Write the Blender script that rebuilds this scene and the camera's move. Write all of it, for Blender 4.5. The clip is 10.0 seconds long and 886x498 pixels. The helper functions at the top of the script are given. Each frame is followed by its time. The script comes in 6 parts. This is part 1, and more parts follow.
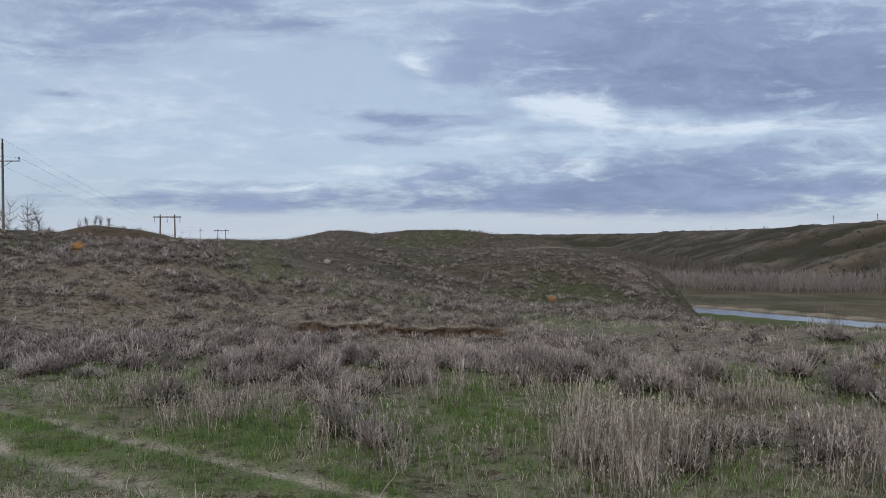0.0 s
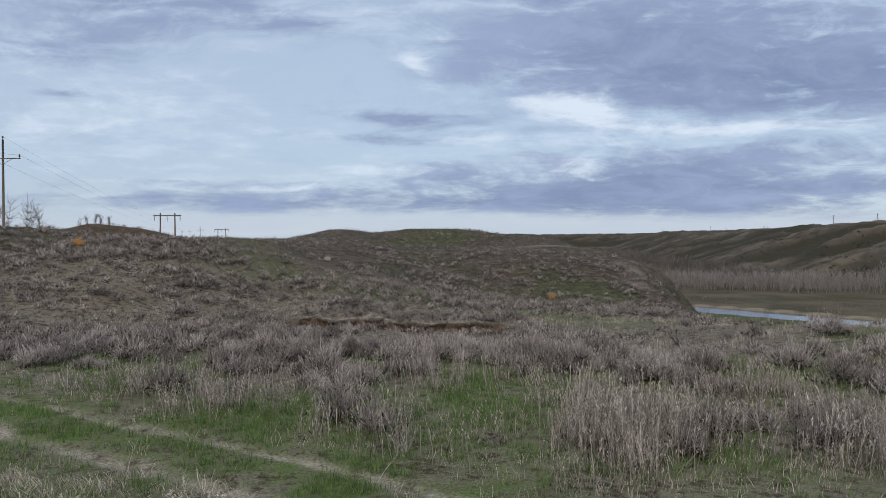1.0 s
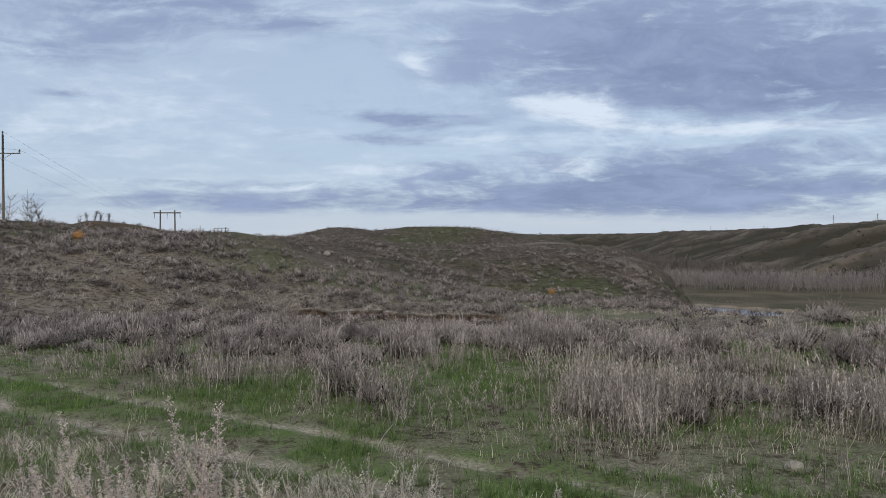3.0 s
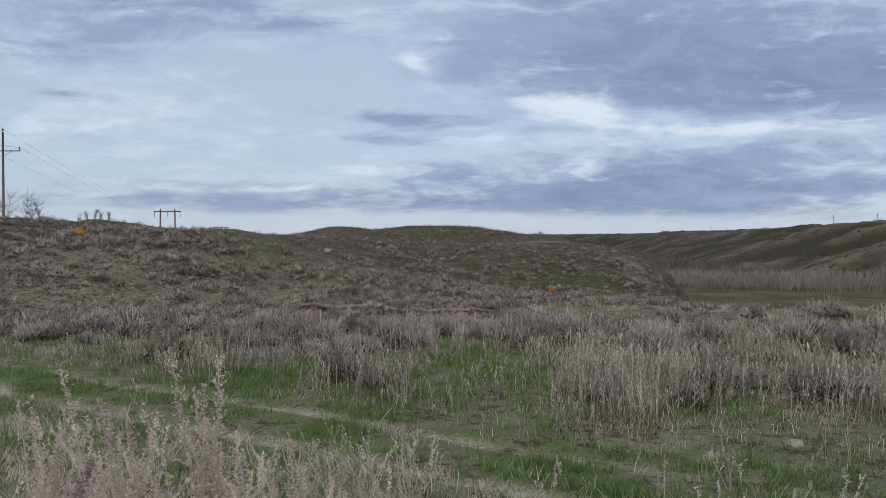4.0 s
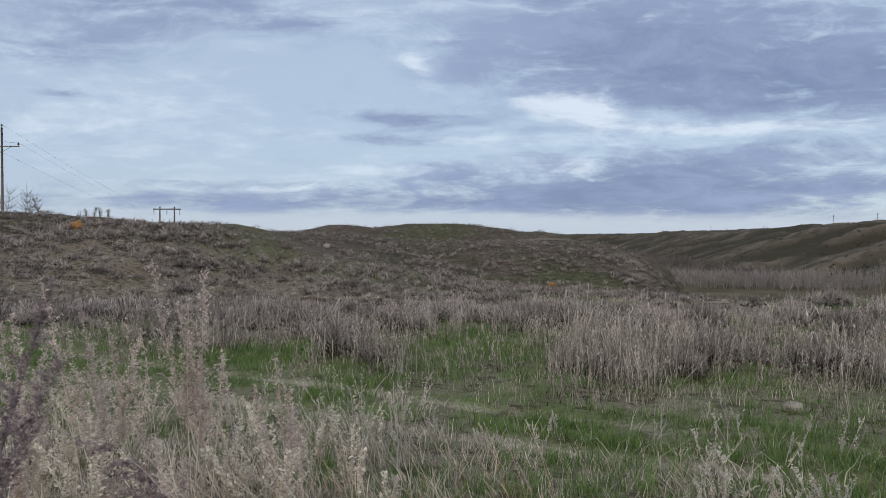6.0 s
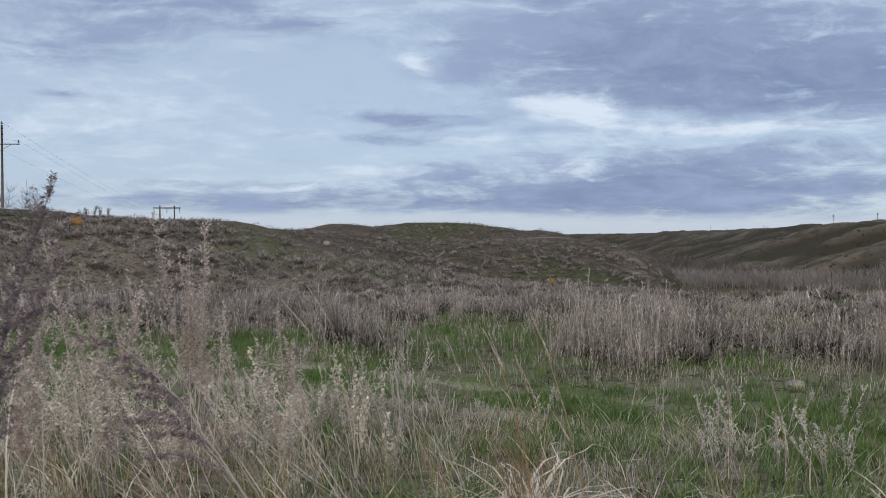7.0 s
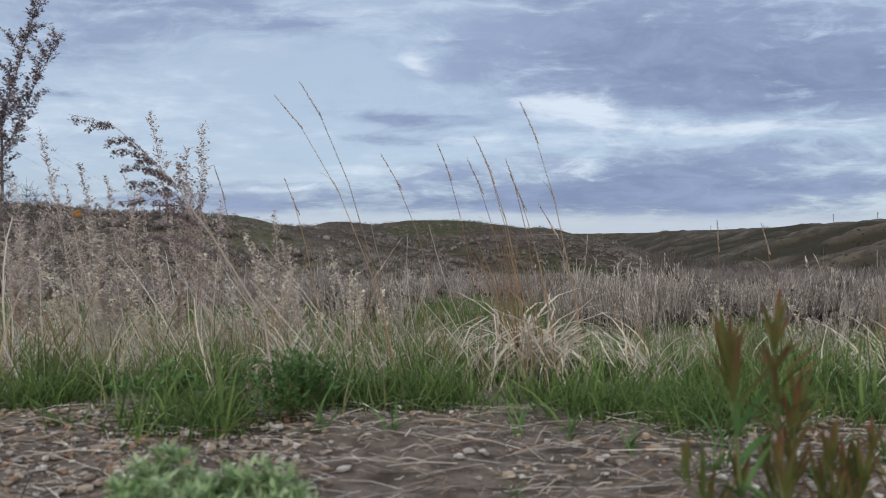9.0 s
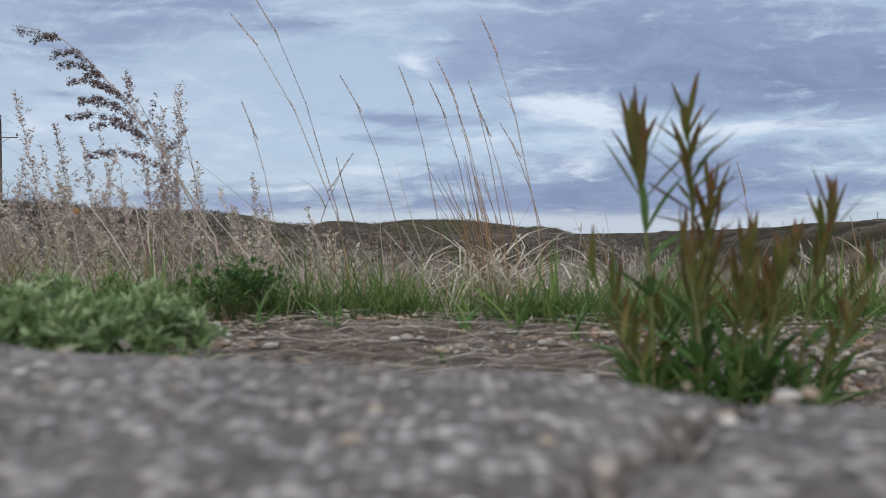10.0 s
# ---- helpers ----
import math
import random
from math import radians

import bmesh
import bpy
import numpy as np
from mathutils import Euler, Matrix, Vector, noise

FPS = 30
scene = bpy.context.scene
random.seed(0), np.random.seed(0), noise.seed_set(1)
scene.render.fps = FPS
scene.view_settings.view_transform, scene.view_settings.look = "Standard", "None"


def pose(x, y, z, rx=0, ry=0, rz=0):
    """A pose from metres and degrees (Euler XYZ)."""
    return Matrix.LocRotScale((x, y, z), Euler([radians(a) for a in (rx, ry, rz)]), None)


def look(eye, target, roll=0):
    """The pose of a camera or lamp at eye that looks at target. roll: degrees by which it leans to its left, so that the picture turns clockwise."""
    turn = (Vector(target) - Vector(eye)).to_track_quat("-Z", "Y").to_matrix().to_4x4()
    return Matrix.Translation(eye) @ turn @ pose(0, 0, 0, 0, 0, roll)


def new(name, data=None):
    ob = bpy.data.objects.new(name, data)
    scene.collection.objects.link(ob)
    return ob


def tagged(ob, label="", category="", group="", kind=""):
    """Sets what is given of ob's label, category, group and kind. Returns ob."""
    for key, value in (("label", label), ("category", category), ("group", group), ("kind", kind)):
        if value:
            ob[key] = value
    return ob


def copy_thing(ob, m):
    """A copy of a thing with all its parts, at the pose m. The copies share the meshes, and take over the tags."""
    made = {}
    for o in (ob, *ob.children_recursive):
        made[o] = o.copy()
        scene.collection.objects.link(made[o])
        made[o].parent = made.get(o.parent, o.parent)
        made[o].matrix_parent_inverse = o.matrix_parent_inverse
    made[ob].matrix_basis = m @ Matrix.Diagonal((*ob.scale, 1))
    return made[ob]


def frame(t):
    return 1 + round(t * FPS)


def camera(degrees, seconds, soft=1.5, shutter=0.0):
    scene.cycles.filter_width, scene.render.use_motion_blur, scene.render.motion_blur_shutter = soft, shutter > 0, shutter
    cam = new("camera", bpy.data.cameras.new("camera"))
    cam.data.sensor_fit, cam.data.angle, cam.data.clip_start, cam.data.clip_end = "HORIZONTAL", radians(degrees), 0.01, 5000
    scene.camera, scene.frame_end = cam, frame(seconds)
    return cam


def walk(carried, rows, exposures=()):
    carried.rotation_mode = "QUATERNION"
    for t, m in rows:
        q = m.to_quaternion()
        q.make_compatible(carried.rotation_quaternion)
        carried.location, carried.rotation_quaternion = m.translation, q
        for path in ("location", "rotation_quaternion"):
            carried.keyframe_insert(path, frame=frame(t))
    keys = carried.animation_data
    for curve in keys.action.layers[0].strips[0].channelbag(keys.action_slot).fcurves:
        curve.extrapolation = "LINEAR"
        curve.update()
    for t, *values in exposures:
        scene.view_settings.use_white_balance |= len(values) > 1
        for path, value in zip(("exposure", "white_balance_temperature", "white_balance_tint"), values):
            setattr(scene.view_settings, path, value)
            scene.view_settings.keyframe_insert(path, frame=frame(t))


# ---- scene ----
# ---- camera: a drone sinking to the road's edge ----
cam = camera(70.0, 10.0, soft=0.5)
cam.data.dof.use_dof = True
cam.data.dof.focus_distance = 9.0
cam.data.dof.aperture_fstop = 4.0
# seconds, x, y, z, roll, pitch
PATH = [
    (0.0, 0.000, 0.000, 3.780, 0.00, 0.000), (0.5, -0.008, -0.044, 3.595, 0.01, -0.005),
    (1.0, -0.012, -0.062, 3.419, 0.02, -0.009), (1.5, -0.011, -0.064, 3.242, 0.03, -0.008),
    (2.0, -0.003, -0.055, 3.064, 0.05, -0.010), (2.5, -0.002, -0.050, 2.885, 0.05, -0.010),
    (4.0, -0.009, -0.063, 2.322, 0.06, 0.001), (4.5, 0.032, -0.049, 2.151, 0.06, 0.004),
    (5.0, 0.062, -0.013, 1.987, 0.06, 0.011), (5.5, 0.077, 0.015, 1.821, 0.06, 0.009),
    (7.0, 0.054, 0.049, 1.280, 0.04, 0.017), (7.5, 0.062, 0.045, 1.084, 0.03, 0.025),
    (8.0, 0.071, 0.023, 0.899, 0.02, 0.030), (8.5, 0.078, 0.015, 0.712, 0.02, 0.022),
    (9.0, 0.088, 0.007, 0.527, 0.01, 0.012), (9.5, 0.163, 0.031, 0.358, 0.0, 0.008),
    (10.0, 0.236, 0.067, 0.238, 0.0, 0.017),
]
walk(cam, [(t, pose(x, y, z, 89.13 + p, -r, 0)) for t, x, y, z, r, p in PATH], exposures=[(0.0, -0.04), (0.6, 0.02), (1.5, 0.02), (3.0, 0.0), (10.0, 0.0)])

# ---- sky, sun ----
SUN_AZ, SUN_EL = radians(205), radians(24)


class Nodes:
    """Small helper to write node graphs as sums."""

    def __init__(self, tree):
        self.tree = tree

    def add(self, kind, **settings):
        n = self.tree.nodes.new(kind)
        for key, value in settings.items():
            setattr(n, key, value)
        return n

    def put(self, socket, value):
        if isinstance(value, bpy.types.NodeSocket):
            self.tree.links.new(value, socket)
        else:
            socket.default_value = value

    def math(self, op, a, b=0.0, c=0.0, clamp=False):
        n = self.add("ShaderNodeMath", operation=op, use_clamp=clamp)
        for s, v in zip(n.inputs, (a, b, c)):
            self.put(s, v)
        return n.outputs[0]

    def ramp(self, a, lo, hi, out_lo=0.0, out_hi=1.0):
        n = self.add("ShaderNodeMapRange", interpolation_type="SMOOTHSTEP")
        for s, v in zip(n.inputs, (a, lo, hi, out_lo, out_hi)):
            self.put(s, v)
        return n.outputs[0]

    def mix(self, f, a, b, blend="MIX"):
        n = self.add("ShaderNodeMix", data_type="RGBA", blend_type=blend)
        self.put(n.inputs[0], f)
        for s, v in ((n.inputs[6], a), (n.inputs[7], b)):
            self.put(s, (*v, 1) if isinstance(v, tuple) and len(v) == 3 else v)
        return n.outputs[2]

    def noise(self, vector, scale, detail=4.0, rough=0.55, distortion=0.0):
        n = self.add("ShaderNodeTexNoise")
        if vector is not None:
            self.put(n.inputs["Vector"], vector)
        for key, v in (("Scale", scale), ("Detail", detail), ("Roughness", rough), ("Distortion", distortion)):
            self.put(n.inputs[key], v)
        return n.outputs["Fac"]

    def joined(self, x, y, z=0.0):
        n = self.add("ShaderNodeCombineXYZ")
        for s, v in zip(n.inputs, (x, y, z)):
            self.put(s, v)
        return n.outputs[0]


def make_world():
    world = bpy.data.worlds.new("sky")
    scene.world = world
    world.use_nodes = True
    world.node_tree.nodes.clear()
    g = Nodes(world.node_tree)
    ray = g.add("ShaderNodeTexCoord").outputs["Generated"]
    sep = g.add("ShaderNodeSeparateXYZ")
    g.put(sep.inputs[0], ray)
    X, Y, Z = sep.outputs
    ahead = g.math("MAXIMUM", g.math("ABSOLUTE", Y), 0.15)
    a = g.math("DIVIDE", X, ahead)          # bearing
    e = g.math("DIVIDE", g.math("MAXIMUM", Z, 0.0), ahead)   # height over the horizon
    # a cloud deck seen in perspective
    up = g.math("ADD", g.math("MAXIMUM", Z, 0.0), 0.10)
    deck = g.joined(g.math("DIVIDE", X, up), g.math("DIVIDE", Y, up), 0.0)
    warp = g.add("ShaderNodeTexNoise")
    g.put(warp.inputs["Vector"], deck)
    g.put(warp.inputs["Scale"], 0.9)
    g.put(warp.inputs["Detail"], 5.0)
    wsep = g.add("ShaderNodeSeparateXYZ")
    g.put(wsep.inputs[0], warp.outputs["Color"])
    w1 = g.math("SUBTRACT", wsep.outputs[0], 0.5)
    w2 = g.math("SUBTRACT", wsep.outputs[1], 0.5)
    aw = g.math("ADD", a, g.math("MULTIPLY", w1, 0.16))
    ew = g.math("ADD", e, g.math("MULTIPLY", w2, g.math("ADD", g.math("MULTIPLY", e, 0.38), 0.008)))

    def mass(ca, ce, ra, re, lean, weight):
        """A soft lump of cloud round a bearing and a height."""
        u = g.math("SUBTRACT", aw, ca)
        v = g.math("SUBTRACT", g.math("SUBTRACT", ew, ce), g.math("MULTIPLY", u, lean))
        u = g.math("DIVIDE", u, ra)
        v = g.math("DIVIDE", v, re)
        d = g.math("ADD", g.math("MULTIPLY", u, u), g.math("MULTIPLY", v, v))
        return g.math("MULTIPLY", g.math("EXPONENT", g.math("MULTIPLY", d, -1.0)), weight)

    def total(values):
        s = values[0]
        for v in values[1:]:
            s = g.math("ADD", s, v)
        return s

    fine = g.noise(deck, 3.4, 10.0, 0.66, 0.4)
    puff = g.noise(g.joined(g.math("MULTIPLY", aw, 6.0), g.math("MULTIPLY", ew, 15.0), 7.0), 1.7, 10.0, 0.64, 0.4)
    broad = g.noise(deck, 0.55, 5.0, 0.55, 0.3)
    streak = g.noise(g.joined(g.math("MULTIPLY", a, 1.7), g.math("MULTIPLY", ew, 17.0), 3.0), 1.6, 7.0, 0.6, 0.6)
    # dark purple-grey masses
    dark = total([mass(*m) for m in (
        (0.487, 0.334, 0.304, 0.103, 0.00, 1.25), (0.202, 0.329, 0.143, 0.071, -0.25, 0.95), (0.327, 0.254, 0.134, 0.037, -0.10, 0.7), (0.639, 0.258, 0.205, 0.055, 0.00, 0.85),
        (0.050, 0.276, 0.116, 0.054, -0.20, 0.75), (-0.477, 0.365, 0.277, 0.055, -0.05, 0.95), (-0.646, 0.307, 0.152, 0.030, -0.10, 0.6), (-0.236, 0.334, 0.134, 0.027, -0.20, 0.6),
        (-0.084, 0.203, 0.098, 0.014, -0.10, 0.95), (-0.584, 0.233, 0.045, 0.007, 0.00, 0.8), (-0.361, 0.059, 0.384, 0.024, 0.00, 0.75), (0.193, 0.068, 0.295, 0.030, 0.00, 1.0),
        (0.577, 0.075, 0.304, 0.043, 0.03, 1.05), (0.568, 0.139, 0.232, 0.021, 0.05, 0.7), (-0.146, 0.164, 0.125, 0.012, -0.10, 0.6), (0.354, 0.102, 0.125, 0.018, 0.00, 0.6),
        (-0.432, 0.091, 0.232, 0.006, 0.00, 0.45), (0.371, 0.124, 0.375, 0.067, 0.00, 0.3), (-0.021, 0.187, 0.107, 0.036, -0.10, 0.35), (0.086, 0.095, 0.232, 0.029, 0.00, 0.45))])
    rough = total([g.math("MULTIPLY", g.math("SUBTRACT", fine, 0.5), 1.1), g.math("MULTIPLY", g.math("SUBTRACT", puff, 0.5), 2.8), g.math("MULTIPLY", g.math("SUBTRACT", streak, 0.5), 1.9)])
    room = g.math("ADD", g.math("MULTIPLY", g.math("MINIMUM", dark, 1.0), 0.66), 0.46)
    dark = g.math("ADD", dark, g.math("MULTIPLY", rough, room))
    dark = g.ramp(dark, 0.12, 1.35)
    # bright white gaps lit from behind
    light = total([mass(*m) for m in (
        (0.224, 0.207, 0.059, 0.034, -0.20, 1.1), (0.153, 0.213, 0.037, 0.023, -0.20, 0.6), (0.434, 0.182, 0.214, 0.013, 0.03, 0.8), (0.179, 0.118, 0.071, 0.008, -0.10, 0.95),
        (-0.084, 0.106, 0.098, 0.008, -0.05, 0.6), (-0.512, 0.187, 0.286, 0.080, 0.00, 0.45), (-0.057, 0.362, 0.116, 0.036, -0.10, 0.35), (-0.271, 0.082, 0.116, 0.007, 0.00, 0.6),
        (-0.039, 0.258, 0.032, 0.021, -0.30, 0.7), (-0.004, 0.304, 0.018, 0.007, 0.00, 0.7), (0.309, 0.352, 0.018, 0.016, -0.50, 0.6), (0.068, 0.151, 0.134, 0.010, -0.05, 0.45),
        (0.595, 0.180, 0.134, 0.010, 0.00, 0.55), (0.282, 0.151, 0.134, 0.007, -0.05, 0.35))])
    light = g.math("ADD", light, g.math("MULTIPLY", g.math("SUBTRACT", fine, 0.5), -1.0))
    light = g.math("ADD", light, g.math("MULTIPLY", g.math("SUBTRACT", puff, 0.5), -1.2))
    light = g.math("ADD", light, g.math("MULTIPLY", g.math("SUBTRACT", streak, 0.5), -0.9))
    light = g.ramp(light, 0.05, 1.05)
    sky = g.add("ShaderNodeTexSky", sky_type="NISHITA", sun_disc=False, sun_elevation=SUN_EL, sun_rotation=SUN_AZ)
    clear = g.mix(1.0, sky.outputs[0], (0.085, 0.085, 0.085), "MULTIPLY")
    col = g.mix(0.72, clear, (0.53, 0.65, 0.83))
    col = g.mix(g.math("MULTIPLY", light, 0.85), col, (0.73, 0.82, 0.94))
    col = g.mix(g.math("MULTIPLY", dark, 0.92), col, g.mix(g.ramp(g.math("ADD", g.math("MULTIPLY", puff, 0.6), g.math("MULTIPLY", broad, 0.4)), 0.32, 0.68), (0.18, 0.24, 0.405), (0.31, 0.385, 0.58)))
    # the pale strip under the clouds
    strip = g.ramp(g.math("ADD", e, g.math("MULTIPLY", w2, 0.016)), 0.024, 0.050, 1.0, 0.0)
    col = g.mix(g.math("MULTIPLY", strip, 0.75), col, g.mix(streak, (0.47, 0.55, 0.67), (0.66, 0.71, 0.78)))
    # overhead and behind: an even grey deck, warmer towards the sun
    over = g.ramp(e, 0.45, 0.9)
    back = g.ramp(Y, 0.1, -0.5)
    col = g.mix(g.math("MULTIPLY", g.math("MAXIMUM", over, back), 0.85), col, g.mix(back, (0.68, 0.75, 0.86), (0.82, 0.80, 0.78)))
    below = g.ramp(Z, -0.06, -0.01, 1.0, 0.0)
    col = g.mix(below, col, (0.06, 0.055, 0.05))
    bg = g.add("ShaderNodeBackground")
    g.put(bg.inputs["Color"], col)
    g.put(bg.inputs["Strength"], 1.0)
    out = g.add("ShaderNodeOutputWorld")
    g.put(out.inputs["Surface"], bg.outputs[0])


make_world()
sun = new("sun", bpy.data.lights.new("sun", "SUN"))
sun.data.energy, sun.data.angle, sun.data.color = 0.9, radians(20), (1.0, 0.90, 0.76)
sun.matrix_world = look((math.sin(SUN_AZ) * math.cos(SUN_EL) * 50, math.cos(SUN_AZ) * math.cos(SUN_EL) * 50, math.sin(SUN_EL) * 50), (0, 0, 0))

# ---- materials ----


def material(name, rough=0.9, spec=0.2):
    m = bpy.data.materials.new(name)
    m.use_nodes = True
    g = Nodes(m.node_tree)
    bsdf = m.node_tree.nodes["Principled BSDF"]
    bsdf.inputs["Roughness"].default_value = rough
    bsdf.inputs["Specular IOR Level"].default_value = spec
    return m, g, bsdf


def bump(g, bsdf, height, strength, distance):
    n = g.add("ShaderNodeBump")
    n.inputs["Strength"].default_value = strength
    n.inputs["Distance"].default_value = distance
    g.put(n.inputs["Height"], height)
    g.put(bsdf.inputs["Normal"], n.outputs[0])


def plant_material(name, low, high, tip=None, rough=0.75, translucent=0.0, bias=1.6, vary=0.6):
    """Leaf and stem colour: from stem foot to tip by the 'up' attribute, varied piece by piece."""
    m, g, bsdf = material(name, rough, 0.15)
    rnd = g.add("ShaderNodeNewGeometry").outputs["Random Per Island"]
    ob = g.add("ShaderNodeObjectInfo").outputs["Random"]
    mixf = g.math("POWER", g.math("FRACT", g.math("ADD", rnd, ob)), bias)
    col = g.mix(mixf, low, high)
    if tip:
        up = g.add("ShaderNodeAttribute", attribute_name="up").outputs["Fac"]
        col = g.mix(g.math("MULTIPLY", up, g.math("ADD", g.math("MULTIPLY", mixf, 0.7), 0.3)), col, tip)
    spot = g.noise(g.add("ShaderNodeNewGeometry").outputs["Position"], 60.0, 2.0)
    tone = g.math("FRACT", g.math("ADD", g.add("ShaderNodeAttribute", attribute_name="tone").outputs["Fac"], ob))
    hsv = g.add("ShaderNodeHueSaturation")
    g.put(hsv.inputs["Color"], col)
    g.put(hsv.inputs["Value"], g.math("MULTIPLY", g.math("ADD", g.math("MULTIPLY", spot, 0.5), 0.75), g.math("ADD", g.math("MULTIPLY", tone, vary), 1.0 - 0.5 * vary)))
    g.put(bsdf.inputs["Base Color"], hsv.outputs[0])
    if translucent:
        t = g.add("ShaderNodeBsdfTranslucent")
        g.put(t.inputs[0], hsv.outputs[0])
        mx = g.add("ShaderNodeMixShader")
        mx.inputs[0].default_value = translucent
        g.put(mx.inputs[1], bsdf.outputs[0])
        g.put(mx.inputs[2], t.outputs[0])
        g.put(m.node_tree.nodes["Material Output"].inputs[0], mx.outputs[0])
    return m


def ground_material():
    m, g, bsdf = material("earth", 0.95, 0.1)
    pos = g.add("ShaderNodeNewGeometry").outputs["Position"]

    def attr(name):
        return g.add("ShaderNodeAttribute", attribute_name=name).outputs["Fac"]

    n_small = g.noise(pos, 14.0, 5.0, 0.65)
    n_mid = g.noise(pos, 1.3, 5.0, 0.6)
    n_big = g.noise(pos, 0.16, 5.0, 0.6)
    n_far = g.noise(pos, 0.022, 6.0, 0.6)
    n_clod = g.ramp(g.noise(pos, 2.6, 5.0, 0.75), 0.36, 0.64)
    n_small = g.ramp(n_small, 0.3, 0.7)
    earth = g.mix(n_clod, (0.045, 0.034, 0.025), (0.17, 0.135, 0.102))
    litter = g.mix(n_small, (0.090, 0.078, 0.062), (0.28, 0.245, 0.205))
    col = g.mix(g.ramp(g.math("ADD", g.math("MULTIPLY", n_mid, 0.5), g.math("MULTIPLY", n_clod, 0.35)), 0.22, 0.47), earth, litter)
    col = g.mix(g.math("MULTIPLY", g.ramp(n_big, 0.48, 0.68), 0.4), col, (0.115, 0.083, 0.062))
    col = g.mix(g.math("MULTIPLY", g.ramp(g.noise(pos, 0.33, 4.0), 0.45, 0.62), 0.35), col, g.mix(n_clod, (0.050, 0.050, 0.030), (0.19, 0.175, 0.12)))
    n_hill = g.ramp(g.noise(pos, 0.75, 5.0, 0.72), 0.36, 0.62)
    n_band = g.ramp(g.noise(pos, 0.14, 4.0, 0.6), 0.40, 0.60)
    hill = g.mix(n_hill, (0.022, 0.018, 0.014), g.mix(n_band, (0.128, 0.098, 0.080), (0.080, 0.070, 0.050)))
    col = g.mix(g.math("MULTIPLY", attr("hill"), 0.88), col, hill)
    grass = g.mix(n_small, (0.040, 0.070, 0.017), (0.13, 0.19, 0.050))
    grass = g.mix(g.math("MULTIPLY", attr("hill"), 0.8), grass, g.mix(n_hill, (0.040, 0.054, 0.019), (0.092, 0.120, 0.040)))
    patch = g.math("MULTIPLY", attr("green"), g.ramp(g.math("ADD", n_mid, g.math("MULTIPLY", n_small, 0.35)), 0.45, 0.80))
    col = g.mix(g.math("MULTIPLY", patch, 0.95), col, grass)
    bare = g.mix(n_small, (0.17, 0.143, 0.118), (0.46, 0.405, 0.345))
    col = g.mix(g.math("MULTIPLY", attr("bare"), g.ramp(n_mid, 0.25, 0.6)), col, bare)
    gully = attr("gully")
    soil = g.mix(n_small, (0.080, 0.063, 0.052), (0.235, 0.192, 0.163))
    col = g.mix(attr("shoulder"), col, soil)
    # bluff: tan clay with darker, greener hollows; fold shade and spur light painted in
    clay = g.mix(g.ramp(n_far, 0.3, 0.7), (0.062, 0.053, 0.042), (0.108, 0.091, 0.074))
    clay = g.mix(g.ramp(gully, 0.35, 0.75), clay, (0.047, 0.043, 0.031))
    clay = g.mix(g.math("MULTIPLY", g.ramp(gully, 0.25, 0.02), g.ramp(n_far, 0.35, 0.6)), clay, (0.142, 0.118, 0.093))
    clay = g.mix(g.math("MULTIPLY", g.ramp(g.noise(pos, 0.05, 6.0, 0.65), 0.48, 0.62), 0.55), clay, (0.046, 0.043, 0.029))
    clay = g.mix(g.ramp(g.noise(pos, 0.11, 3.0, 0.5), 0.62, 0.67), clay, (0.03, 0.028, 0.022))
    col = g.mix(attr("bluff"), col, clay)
    meadow = g.mix(g.ramp(n_far, 0.35, 0.65), (0.066, 0.062, 0.038), (0.125, 0.105, 0.074))
    col = g.mix(attr("floor"), col, meadow)
    col = g.mix(g.math("MULTIPLY", attr("lush"), g.ramp(n_big, 0.3, 0.6, 0.35, 1.0)), col, (0.075, 0.098, 0.035))
    col = g.mix(attr("sand"), col, g.mix(n_big, (0.20, 0.165, 0.125), (0.31, 0.265, 0.215)))
    col = g.mix(attr("raw"), col, g.mix(n_mid, (0.045, 0.032, 0.024), (0.15, 0.105, 0.078)))
    g.put(bsdf.inputs["Base Color"], col)
    h = g.math("ADD", g.math("MULTIPLY", n_small, 0.03), g.math("MULTIPLY", n_mid, 0.12))
    bump(g, bsdf, h, 0.45, 0.3)
    return m


M_GROUND = ground_material()


def plain(name, dark, pale, scale, rough=0.85, spec=0.2, depth=0.01, strength=0.6, stretch=(1, 1, 1)):
    """A surface with grain at two sizes."""
    m, g, bsdf = material(name, rough, spec)
    tc = g.add("ShaderNodeTexCoord").outputs["Object"]
    mp = g.add("ShaderNodeMapping")
    mp.inputs["Scale"].default_value = stretch
    g.put(mp.inputs[0], tc)
    a = g.noise(mp.outputs[0], scale, 6.0, 0.65)
    b = g.noise(mp.outputs[0], scale * 0.17, 3.0)
    f = g.math("ADD", g.math("MULTIPLY", a, 0.65), g.math("MULTIPLY", b, 0.35))
    g.put(bsdf.inputs["Base Color"], g.mix(g.ramp(f, 0.32, 0.68), dark, pale))
    bump(g, bsdf, a, strength, depth)
    return m


